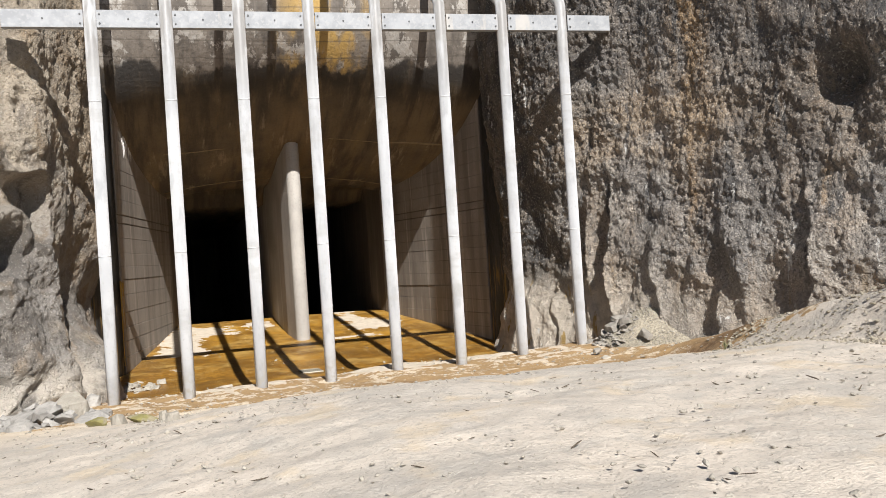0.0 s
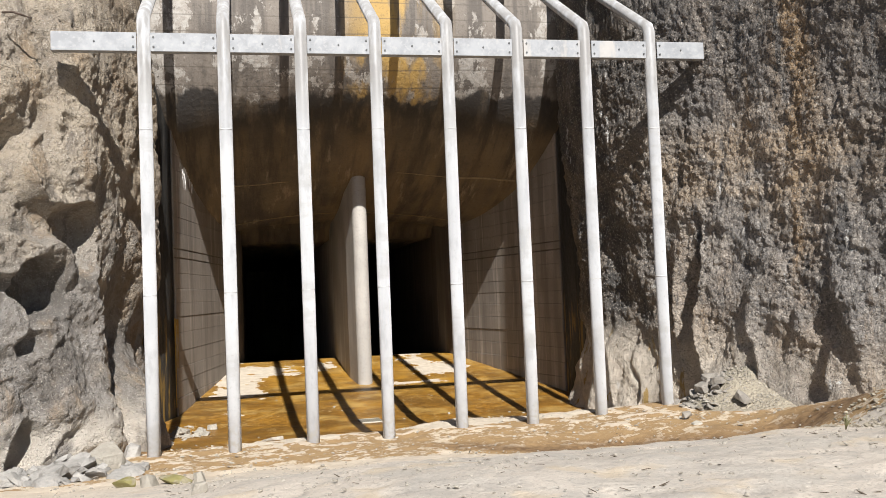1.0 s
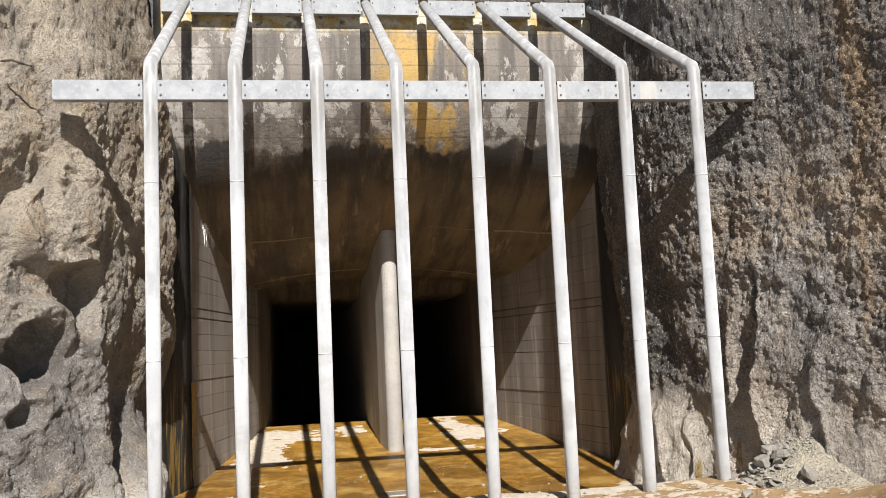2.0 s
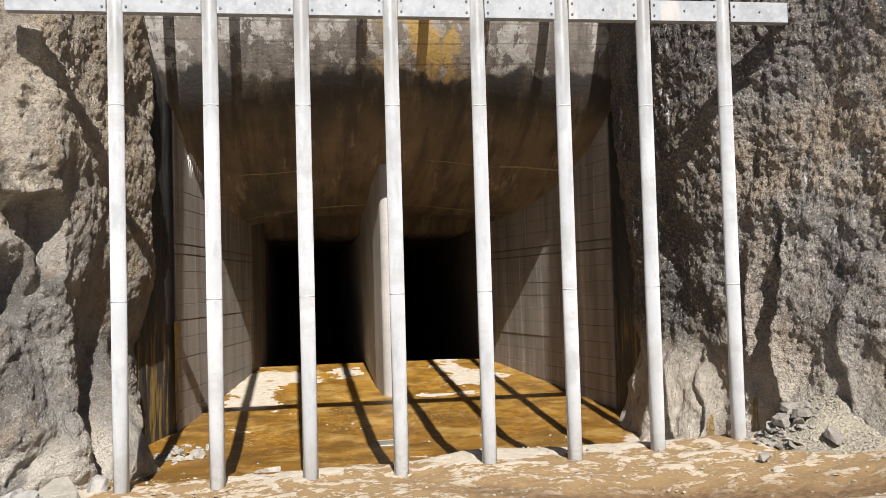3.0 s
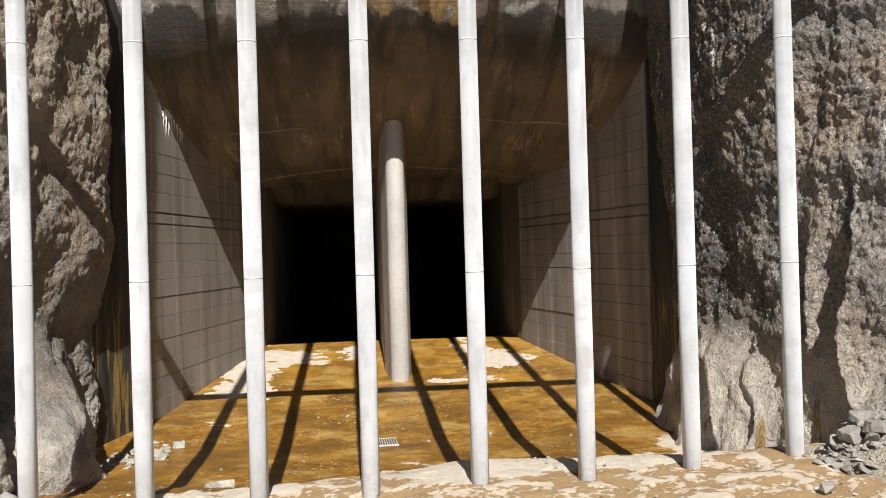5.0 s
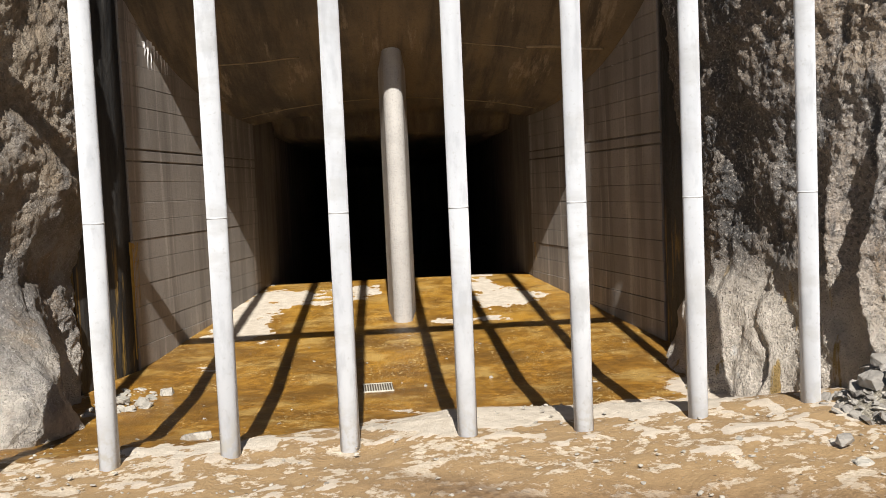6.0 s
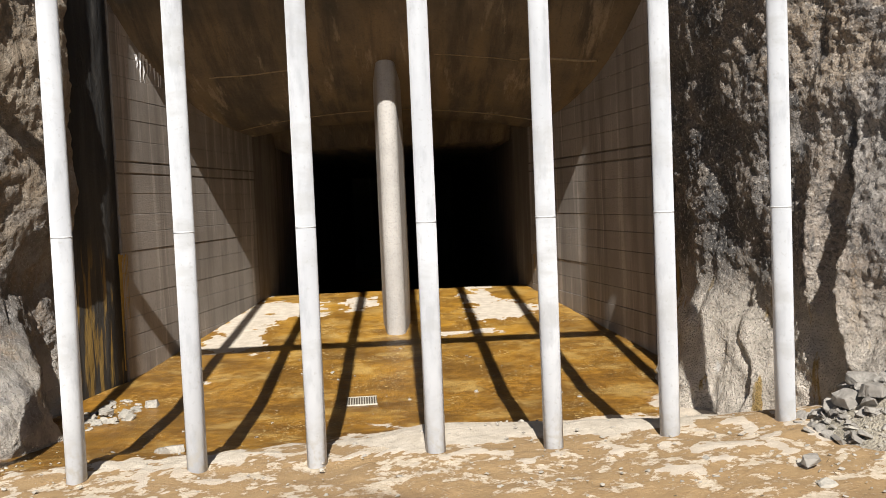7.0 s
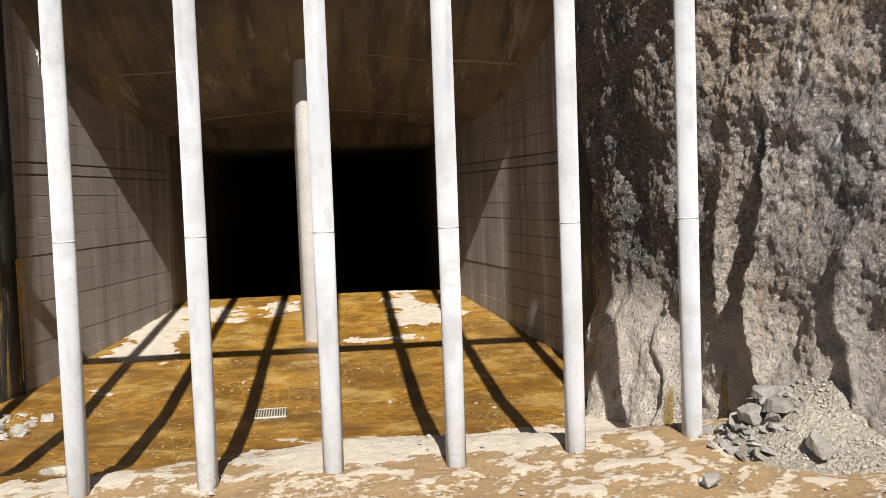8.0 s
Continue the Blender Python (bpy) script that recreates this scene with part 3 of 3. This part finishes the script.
def hood_at(x, y):
    return 6.05 - 2.7 * math.sqrt(max(0, 1 - ((10 - y) / 6.4) ** 2)) - 0.25 * min(1.6, (x / 2.4) ** 2)


def joint_line(y0, curve, x0, x1, r, material):
    """A thin ridge left by a formwork joint across the curved roof."""
    bm = bmesh.new()
    pts = [(x, y0 + curve * x * x + 0.03 * noise.noise(Vector((x * 2, y0, 0)))) for x in np.linspace(x0, x1, 22)]
    tube(bm, [(x, y, hood_at(x, y) - 0.004) for x, y in pts], r, 6)
    part("joint_ridge", bm, material, headwall, "pale lime-stained formwork joint")


OCHRE = plain("ochre_lime", (0.33, 0.25, 0.15), 0.85)
joint_line(8.45, 0.0, -2.35, 2.4, 0.009, OCHRE)
joint_line(6.0, 0.0, 0.75, 1.9, 0.008, OCHRE)
joint_line(6.15, -0.06, 1.9, 2.9, 0.022, OCHRE)
joint_line(6.3, -0.05, -2.3, -1.2, 0.012, OCHRE)
for k in range(17):
    w = 0.42
    me = None
    rnd = random.Random(900 + k)
    bm = bmesh.new()
    box(bm, (-3.55 + w * k, 3.5 + rnd.uniform(0, 0.06), 7.03), (-3.55 + w * (k + 1) - 0.02, 4.1, 7.03 + rnd.uniform(0.16, 0.3)), 0.03)
    part("capstone", bm, GREY_STONE, headwall, "grey rubble capstone")


def prism(name, pts, z0, z1, material, parent=None):
    bm = bmesh.new()
    lo = [bm.verts.new((x, y, z0)) for x, y in pts]
    hi = [bm.verts.new((x, y, z1)) for x, y in pts]
    k = len(pts)
    for i in range(k):
        bm.faces.new((lo[i], lo[(i + 1) % k], hi[(i + 1) % k], hi[i]))
    bm.faces.new(lo[::-1])
    bm.faces.new(hi)
    bmesh.ops.recalc_face_normals(bm, faces=bm.faces[:])
    return part(name, bm, material, parent)


LEFT_WING, RIGHT_WING = ((-3.09, 4.32), (-2.31, 9.2)), ((3.26, 4.4), (2.42, 9.3))
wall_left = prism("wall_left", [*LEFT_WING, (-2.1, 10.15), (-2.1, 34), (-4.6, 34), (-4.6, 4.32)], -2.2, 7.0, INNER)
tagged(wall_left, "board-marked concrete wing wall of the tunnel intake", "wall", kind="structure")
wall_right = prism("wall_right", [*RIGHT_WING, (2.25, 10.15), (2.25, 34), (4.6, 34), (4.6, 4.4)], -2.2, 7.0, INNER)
tagged(wall_right, "board-marked concrete wing wall crossed by bar shadows", "wall", kind="structure")
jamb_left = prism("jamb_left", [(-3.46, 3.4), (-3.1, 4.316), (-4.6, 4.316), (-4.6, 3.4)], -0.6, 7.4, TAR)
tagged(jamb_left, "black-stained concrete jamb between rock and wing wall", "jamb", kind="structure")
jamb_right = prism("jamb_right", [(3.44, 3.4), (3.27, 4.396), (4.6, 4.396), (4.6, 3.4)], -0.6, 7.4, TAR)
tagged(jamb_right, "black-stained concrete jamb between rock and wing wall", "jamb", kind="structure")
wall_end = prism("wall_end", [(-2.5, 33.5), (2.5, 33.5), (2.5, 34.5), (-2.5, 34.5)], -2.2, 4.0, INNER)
tagged(wall_end, "dark concrete end of the tunnel", "wall", kind="structure")


def pier():
    r, x, y0 = 0.135, 0.065, 6.16
    pts = [(x - 0.2, 33.0), (x - 0.2, y0 + 0.8)] + [(x - r * math.cos(a), y0 + r - r * math.sin(a)) for a in np.linspace(0, math.pi, 15)] + [(x + 0.2, y0 + 0.8), (x + 0.2, 33.0)]
    ob = prism("divider_pier", pts, -2.0, 6.0, PIER)
    return tagged(ob, "pale concrete dividing pier with a rounded nose", "pier", kind="structure")


pier()


# ---- the bar screen ----
SPACING, R = 0.862, 0.073
screen = new("bar_screen")
tagged(screen, "white-painted steel pipe bar screen before the tunnel intake", "bar screen")
BEND = 4.86


def bars():
    for i in range(8):
        x = SPACING * (i - 3.5)
        bm = bmesh.new()
        tube(bm, [(x, 0, -0.35), (x, 0, 1.79), (x, 0, 3.62), (x, 0, BEND - 0.03), (x, 0.035, BEND + 0.045), (x, 3.34, 6.86)], R)
        bar = part("bar", bm, PIPE, screen)
        for z in (1.79, 3.62):
            bm = bmesh.new()
            tube(bm, [(x, 0, z - 0.006), (x, 0, z + 0.006)], R + 0.0015)
            part("weld_seam", bm, WELD, bar)
    # lower crossbeam: one bolted plate between each two bars
    def plate(a, b, y, z0, z1):
        bm = bmesh.new()
        box(bm, (a, y, z0), (b, y + 0.012, z1), 0.003)
        box(bm, (a, y + 0.008, z1 - 0.012), (b, y + 0.11, z1), 0.003)
        box(bm, (a, y + 0.008, z0), (b, y + 0.11, z0 + 0.012), 0.003)
        ob = part("crossbeam_plate", bm, PLATE, screen, "galvanised steel channel")
        for px in (a + 0.035, b - 0.035):
            for pz in (z0 + 0.05, z1 - 0.05):
                if abs(px) < 3.3:
                    bm = bmesh.new()
                    bmesh.ops.create_cone(bm, cap_ends=True, segments=8, radius1=0.012, radius2=0.011, depth=0.012, matrix=Matrix.Translation((px, y - 0.004, pz)) @ Matrix.Rotation(radians(90), 4, "X"))
                    part("bolt", bm, BOLT, ob)
        if b - a > 0.6:
            bm = bmesh.new()
            bmesh.ops.create_cone(bm, cap_ends=True, segments=8, radius1=0.011, radius2=0.010, depth=0.012, matrix=Matrix.Translation(((a + b) / 2, y - 0.004, (z0 + z1) / 2)) @ Matrix.Rotation(radians(90), 4, "X"))
            part("bolt", bm, BOLT, ob)
    edges = [-3.98] + [SPACING * (i - 3.5) for i in range(8)] + [3.72]
    for i, (a, b) in enumerate(zip(edges, edges[1:])):
        plate(a + (R if i else 0), b - (R if i < 8 else 0), -0.055, 4.49, 4.70)
    edges = [-3.35] + [SPACING * (i - 3.5) for i in range(8)]
    for a, b in zip(edges, edges[1:]):
        plate(a + (R if a > -3.3 else 0), b - R, 3.4, 6.74, 6.97)


bars()


# ---- loose stones, gravel and litter ----
def stone_mesh(name, size, seed, material, cuts=11, sub=2):
    """A broken stone: an angular block with nicked edges, or a ball cut flat by a few planes."""
    rnd = random.Random(seed)
    bm = bmesh.new()
    if material in (GREY_STONE, TAN_STONE, DARK_STONE):
        for k in range(16):
            a, h = 0.3927 * 2 * k + rnd.uniform(-0.35, 0.35), -1 if k < 8 else 1
            r = rnd.uniform(0.62, 1.0) * (1.0 if h < 0 else rnd.uniform(0.7, 0.95))
            bm.verts.new((r * math.cos(a), r * math.sin(a), h * rnd.uniform(0.55, 0.95)))
        hull = bmesh.ops.convex_hull(bm, input=bm.verts[:])
        bmesh.ops.delete(bm, geom=list({g for g in hull["geom_interior"] + hull["geom_unused"] if isinstance(g, bmesh.types.BMVert)}), context="VERTS")
        bmesh.ops.dissolve_limit(bm, angle_limit=0.2, verts=bm.verts[:], edges=bm.edges[:])
        bmesh.ops.bevel(bm, geom=bm.edges[:], offset=0.02, segments=1, affect="EDGES")
        cuts = 0
    else:
        bmesh.ops.create_icosphere(bm, subdivisions=sub, radius=1)
    for k in range(cuts):
        n = Vector((rnd.gauss(0, 1), rnd.gauss(0, 1), rnd.gauss(0, 1))).normalized()
        lim = rnd.uniform(0.32, 0.66)
        for v in bm.verts:
            d = v.co.dot(n)
            if d > lim:
                v.co -= n * (d - lim)
    for v in bm.verts:
        v.co += 0.03 * noise.noise_vector(v.co * 2 + Vector((seed, 0, 0)))
        v.co = Vector((v.co.x * size[0], v.co.y * size[1], v.co.z * size[2]))
    me = bpy.data.meshes.new(name)
    bm.to_mesh(me)
    bm.free()
    me.materials.append(material)
    return me


def height_at(x, y):
    return float(ground_height(np.array(float(x)), np.array(float(y))))


HEAP_X, HEAP_Y, HEAP_R = 3.92, -0.42, 0.9


def heap_at(x, y):
    """Height of the gravel heap above the ground."""
    r = math.hypot(x - HEAP_X, y - HEAP_Y) / HEAP_R
    return max(0.0, 0.66 * max(0.0, 1 - r) ** 1.05 * (1 - 0.12 * math.exp(-(r / 0.14) ** 2)) - 0.04)


def lay(name, x, y, size, seed, material, label, category="stone", group="", lift=0.45, tilt=14, up=0.0):
    rnd = random.Random(seed * 7 + 1)
    ob = new(name, stone_mesh(name, size, seed, material))
    z = height_at(x, y) + heap_at(x, y) + size[2] * lift + up
    ob.matrix_world = pose(x, y, z, rnd.uniform(-tilt, tilt), rnd.uniform(-tilt, tilt), rnd.uniform(0, 360))
    return tagged(ob, label, category, group)


def scatter_pile(group, cx, cy, rx, ry, count, smin, smax, material, label, seed, rise=0.0, tilt=24):
    rnd = random.Random(seed)
    for k in range(count):
        a, r = rnd.uniform(0, 6.283), math.sqrt(rnd.random())
        x, y = cx + rx * r * math.cos(a), cy + ry * r * math.sin(a)
        s = smin + (smax - smin) * rnd.random() ** 2
        lay("stone", x, y, (s * rnd.uniform(0.8, 1.3), s * rnd.uniform(0.6, 1.0), s * rnd.uniform(0.12, 0.3)), seed * 50 + k, material, label, group=group, tilt=tilt, up=rise * (1 - r) * rnd.random())


scatter_pile("slabs at the foot of the tan rock", -3.8, -0.75, 0.75, 0.6, 96, 0.04, 0.21, GREY_STONE, "grey angular broken stone slab lying at the rock foot", 11, 0.2, 30)
scatter_pile("broken stones by the gravel heap", 3.32, -0.3, 0.3, 0.5, 110, 0.03, 0.09, DARK_STONE, "dark grey angular broken stone beside the gravel heap", 12, 0.05, 42)
scatter_pile("stray stones on the damp silt", 2.75, -1.1, 0.7, 0.8, 18, 0.02, 0.07, TAN_STONE, "small tan stone lying on damp brown silt", 13)
scatter_pile("rubble beside the jamb", -2.88, 2.9, 0.3, 0.65, 84, 0.012, 0.10, TAN_STONE, "pale crumbled rubble piece lying on the wet floor", 14, 0.05)
for k, (x, y, a, b, c, tip) in enumerate(((3.5, -0.16, 0.17, 0.10, 0.045, 30), (3.42, -0.52, 0.15, 0.11, 0.05, 34), (3.55, 0.14, 0.14, 0.09, 0.04, 26), (3.3, -0.36, 0.13, 0.10, 0.05, 32), (3.46, -1.0, 0.12, 0.08, 0.05, 30), (2.72, -1.1, 0.09, 0.06, 0.03, 16))):
    lay("stone_slab", x, y, (a, b, c), 70 + k, DARK_STONE, "tilted dark grey broken slab before the gravel heap", "stone slab", "slabs before the gravel heap", lift=0.9, tilt=tip, up=0.03)
lay("boulder", -3.47, -0.55, (0.30, 0.24, 0.16), 3, TAN_STONE, "pale tan boulder lying at the rock foot", "boulder")
lay("boulder", -3.27, 0.2, (0.13, 0.10, 0.10), 5, GREY_STONE, "dark grey stone beside the outermost bar", "boulder")
lay("mossy_stone", -3.05, -2.25, (0.13, 0.11, 0.11), 21, MOSS_STONE, "mossy yellow-brown stone half sunk in silt", "stone", "mossy stones")
lay("mossy_stone", -2.62, -2.2, (0.18, 0.11, 0.09), 22, MOSS_STONE, "flat mossy yellow-brown stone half sunk in silt", "stone", "mossy stones")
lay("pale_stone", -2.83, -2.32, (0.15, 0.10, 0.08), 23, TAN_STONE, "pale rounded stone between two mossy stones", "stone")
lay("pale_stone", -2.42, -2.25, (0.09, 0.07, 0.06), 25, TAN_STONE, "pale rounded stone on the silt", "stone")
lay("pale_stone", -2.33, -3.9, (0.07, 0.06, 0.05), 24, TAN_STONE, "small whitish stone on the gravel", "stone")
lay("stone_slab", -1.73, 0.94, (0.24, 0.11, 0.04), 31, TAN_STONE, "flat pale stone slab at the edge of the wet floor", "stone slab")
lay("pale_stone", -2.53, 3.27, (0.12, 0.09, 0.05), 32, TAN_STONE, "flat pale stone on the wet orange floor", "stone")
lay("pale_stone", 0.95, 3.2, (0.035, 0.03, 0.02), 33, TAN_STONE, "small pale pebble on the wet orange floor", "stone")


def gravel_heap():
    rs, n = 15, 40
    verts, faces = [], []
    for i in range(rs + 1):
        r = i / rs
        for j in range(n):
            a = 2 * math.pi * j / n
            x, y = HEAP_X + HEAP_R * r * math.cos(a), HEAP_Y + HEAP_R * r * math.sin(a)
            p = Vector((x, y, 0))
            z = height_at(x, y) - 0.04 + 0.66 * (1 - r) ** 1.05 * (1 - 0.12 * math.exp(-(r / 0.14) ** 2)) + 0.03 * noise.fractal(p * 5, 0.8, 2.1, 4)
            verts.append((x, y, z))
    for i in range(rs):
        for j in range(n):
            faces.append((i * n + j, i * n + (j + 1) % n, (i + 1) * n + (j + 1) % n, (i + 1) * n + j))
    ob = raw("spoil_heap", verts, faces, HEAP, smooth=True)
    return tagged(ob, "heap of fine tan gravel against the dark rock", "gravel heap", kind="stuff")


def heap_material():
    m = Mat("fine_gravel", 0.92)
    c = m.mix(m.noise(3, 0.35, 0.65), (0.52, 0.455, 0.345), (0.41, 0.36, 0.275))
    c = m.mix(m.mul(m.noise(38, 0.48, 0.62, detail=6), 0.6), c, (0.20, 0.175, 0.14))
    c = m.mix(m.mul(m.noise(60, 0.55, 0.68), 0.5), c, (0.55, 0.5, 0.42))
    m.bump(m.noise(40, 0.25, 0.75, detail=6), 0.9, 0.03)
    return m.done(c)


HEAP = heap_material()
gravel_heap()


def chips(name, count, where, smin, smax, material, label, category, seed, flat=0.5, long=1.0):
    """Many small pieces lying on the ground, joined."""
    rnd = random.Random(seed)
    bm = bmesh.new()
    bmesh.ops.create_icosphere(bm, subdivisions=1, radius=1)
    base = np.array([v.co[:] for v in bm.verts])
    tri = np.array([[v.index for v in f.verts] for f in bm.faces])
    bm.free()
    vs, fs, k = [], [], 0
    while k < count:
        x, y, up = where(rnd)
        s = smin + (smax - smin) * rnd.random() ** 3
        q = Euler((rnd.uniform(-0.4, 0.4), rnd.uniform(-0.4, 0.4), rnd.uniform(0, 6.28))).to_matrix()
        jit = 1 + 0.7 * (np.array([rnd.random() for _ in range(len(base))])[:, None] - 0.5)
        v = (base * jit * np.array([s * long, s * rnd.uniform(0.6, 1), s * flat])) @ np.array(q).T
        v += np.array([x, y, height_at(x, y) + up + s * flat * 0.4])
        vs.append(v)
        fs.append(tri + k * len(base))
        k += 1
    ob = raw(name, np.concatenate(vs).tolist(), np.concatenate(fs).tolist(), material)
    return tagged(ob, label, category, kind="stuff")


def on_heap(rnd):
    a, r = rnd.uniform(0, 6.283), rnd.random() ** 0.6 * 1.05
    return HEAP_X + HEAP_R * r * math.cos(a), HEAP_Y + HEAP_R * r * math.sin(a), 0.66 * max(0, 1 - r) ** 1.05 * (1 - 0.12 * math.exp(-(r / 0.14) ** 2)) - 0.045


def on_mound(rnd):
    return rnd.uniform(-4.2, 3.6), rnd.uniform(-9.5, -0.8), 0


def on_sill(rnd):
    return rnd.uniform(-3.4, 3.3), rnd.gauss(0.0, 0.75), 0


def on_floor(rnd):
    return rnd.uniform(-2.9, 2.9), rnd.uniform(1.2, 5.5), 0


chips("heap_gravel", 4200, on_heap, 0.005, 0.02, TAN_STONE, "loose tan gravel pieces on the heap", "gravel", 41, 0.6)
chips("mound_gravel", 3600, on_mound, 0.004, 0.022, TAN_STONE, "loose pale gravel pieces on the mound", "gravel", 42)
chips("sill_gravel", 800, on_sill, 0.004, 0.024, TAN_STONE, "pale stone chips on the damp sill", "gravel", 43, 0.35)
chips("floor_chips", 110, on_floor, 0.006, 0.028, TAN_STONE, "pale stone chips on the wet floor", "gravel", 44, 0.3)
def on_bank(rnd):
    return rnd.uniform(2.7, 3.75), rnd.uniform(-6.5, -3.0), 0


chips("bank_gravel", 1500, on_bank, 0.006, 0.028, HEAP, "coarse grey and tan gravel on the bank at the rock foot", "gravel", 46, 0.5)
chips("twigs", 650, on_mound, 0.002, 0.006, TWIG_AND_SHADE, "dark dry twigs and leaf scraps on the gravel", "litter", 45, 0.8, 9.0)


# ---- small fixed things ----
def drain_grate():
    g = new("drain_grate")
    g.matrix_world = pose(-0.27, 3.02, height_at(-0.27, 3.02) + 0.006, 1, 0, 3)
    tagged(g, "small pale slotted drain grate set in the wet floor", "drain grate")
    bm = bmesh.new()
    box(bm, (-0.16, -0.185, -0.03), (0.16, -0.17, 0.012), 0.002)
    part("frame_rail", bm, GRATE, g)
    bm = bmesh.new()
    box(bm, (-0.16, 0.17, -0.03), (0.16, 0.185, 0.012), 0.002)
    part("frame_rail", bm, GRATE, g)
    # Solid dark block below the slats; the shade of the slots is its colour
    bm = bmesh.new()
    box(bm, (-0.16, -0.17, -0.03), (0.16, 0.17, 0.004))
    part("pit", bm, TWIG_AND_SHADE, g, "dark block that paints the shade between the slats")
    for k in range(12):
        bm = bmesh.new()
        x = -0.146 + 0.0265 * k
        box(bm, (x - 0.006, -0.17, -0.03), (x + 0.006, 0.17, 0.014), 0.002)
        part("slat", bm, GRATE, g)


drain_grate()


def weed():
    """A small dry sprig that stands in the gravel."""
    w = new("weed")
    w.matrix_world = pose(2.575, -4.1, height_at(2.575, -4.1) - 0.01)
    tagged(w, "small dry grey-green weed standing in the gravel", "weed")
    rnd = random.Random(77)
    for k in range(9):
        a, h, lean = rnd.uniform(0, 6.28), rnd.uniform(0.05, 0.13), rnd.uniform(0.01, 0.06)
        bm = bmesh.new()
        tube(bm, [(0, 0, 0), (0.4 * lean * math.cos(a), 0.4 * lean * math.sin(a), 0.6 * h), (lean * math.cos(a), lean * math.sin(a), h)], 0.004, 6)
        part("stem", bm, SPRIG, w)


SPRIG = plain("dry_sprig", (0.16, 0.15, 0.07), 0.85)
weed()


def on_wing(wing, s, z, out=0.0):
    """A place on a wing wall, s metres from its front edge, out from its face."""
    a, b = Vector((*wing[0], 0)), Vector((*wing[1], 0))
    t = (b - a).normalized()
    n = Vector((t.y, -t.x, 0)) * (1 if wing is LEFT_WING else -1)
    return a + t * s + n * out + Vector((0, 0, z))


def drips(name, wing, s, z, width, count, lengths, thick, material, label, category, seed):
    rnd = random.Random(seed)
    bm = bmesh.new()
    for k in range(count):
        h, w = rnd.uniform(*lengths), rnd.uniform(0.3, 0.7) * width / count
        c = s + width * (k + 0.5) / count
        top = z + rnd.uniform(-0.03, 0.03)
        rows = []
        for i in range(13):
            f = i / 12
            ww = w * (1 - 0.75 * f) * rnd.uniform(0.45, 1.3)
            c += rnd.uniform(-0.2, 0.2) * w
            rows.append([bm.verts.new(on_wing(wing, c + ww * e, top - h * f, o)) for e, o in ((-1, 0.0), (0, thick * (1 - 0.5 * f)), (1, 0.0))])
        for u, v in zip(rows, rows[1:]):
            for e in (0, 1):
                bm.faces.new((u[e], u[e + 1], v[e + 1], v[e]))
    bmesh.ops.recalc_face_normals(bm, faces=bm.faces[:])
    return tagged(part(name, bm, material), label, category, kind="structure")


drips("lime_streak", LEFT_WING, 0.62, 3.9, 0.8, 8, (0.10, 0.46), 0.035, LIME, "white lime deposit dripping down the wing wall", "lime deposit", 51)
drips("rust_streak", LEFT_WING, -0.08, 1.45, 0.22, 6, (0.3, 1.4), 0.022, RUST, "orange rust deposit down the wing wall edge", "rust deposit", 52)
drips("lime_streak", RIGHT_WING, 0.75, 4.15, 0.7, 6, (0.25, 0.9), 0.02, LIME, "white lime streaks running down under the roof edge", "lime deposit", 54)
drips("rust_streak", RIGHT_WING, 4.75, 0.95, 0.12, 2, (0.4, 0.7), 0.02, RUST, "yellow rust deposit in the wall corner", "rust deposit", 53)
bm = bmesh.new()
tube(bm, [(-4.42, -0.22, 4.84), (-4.3, -0.28, 4.83), (-4.2, -0.3, 4.79), (-4.12, -0.26, 4.77)], 0.012, 8)
tagged(part("rebar_stub", bm, IRON), "bent rusty reinforcing bar stub in the rock", "rebar", kind="structure")


# ---- board-marked courses of the wing walls ----
def boards(wall, wing, seed):
    rnd = random.Random(seed)
    a, b = Vector((*wing[0], 0)), Vector((*wing[1], 0))
    length = (b - a).length
    t = (b - a).normalized()
    turn = math.degrees(math.atan2(t.y, t.x))
    sign = -1 if wing is LEFT_WING else 1
    shared = {}
    z, row = -0.32, 0
    while z < 4.75:
        h = 0.14 if row == 11 else rnd.choice((0.22, 0.25, 0.25, 0.29))
        s = 0.0
        while s < length - 0.01:
            n = length
            if length - s - n < 0.5:
                n = length - s
            gap = 0.022 if row in (10, 11) else 0.003
            key = (round(n, 3), h, gap)
            if key not in shared:
                bm = bmesh.new()
                box(bm, (0.003, -0.05, 0.002), (n - 0.003, 0.0, h - gap), 0.003)
                me = bpy.data.meshes.new("board_course")
                bm.to_mesh(me)
                bm.free()
                me.materials.append(WALL)
                shared[key] = me
            p = a + t * s
            out = 0.012 + rnd.uniform(0, 0.010)
            m = Matrix.Translation((p.x, p.y, z)) @ pose(0, 0, 0, 0, 0, turn)
            if sign < 0:
                m = m @ Matrix.Translation((0, 0.05 - out, 0))
            else:
                m = m @ Matrix.Translation((0, out, 0))
            sharing("board_course", shared[key], wall, m)
            s += n
        z += h
        row += 1


boards(wall_left, LEFT_WING, 61)
boards(wall_right, RIGHT_WING, 62)
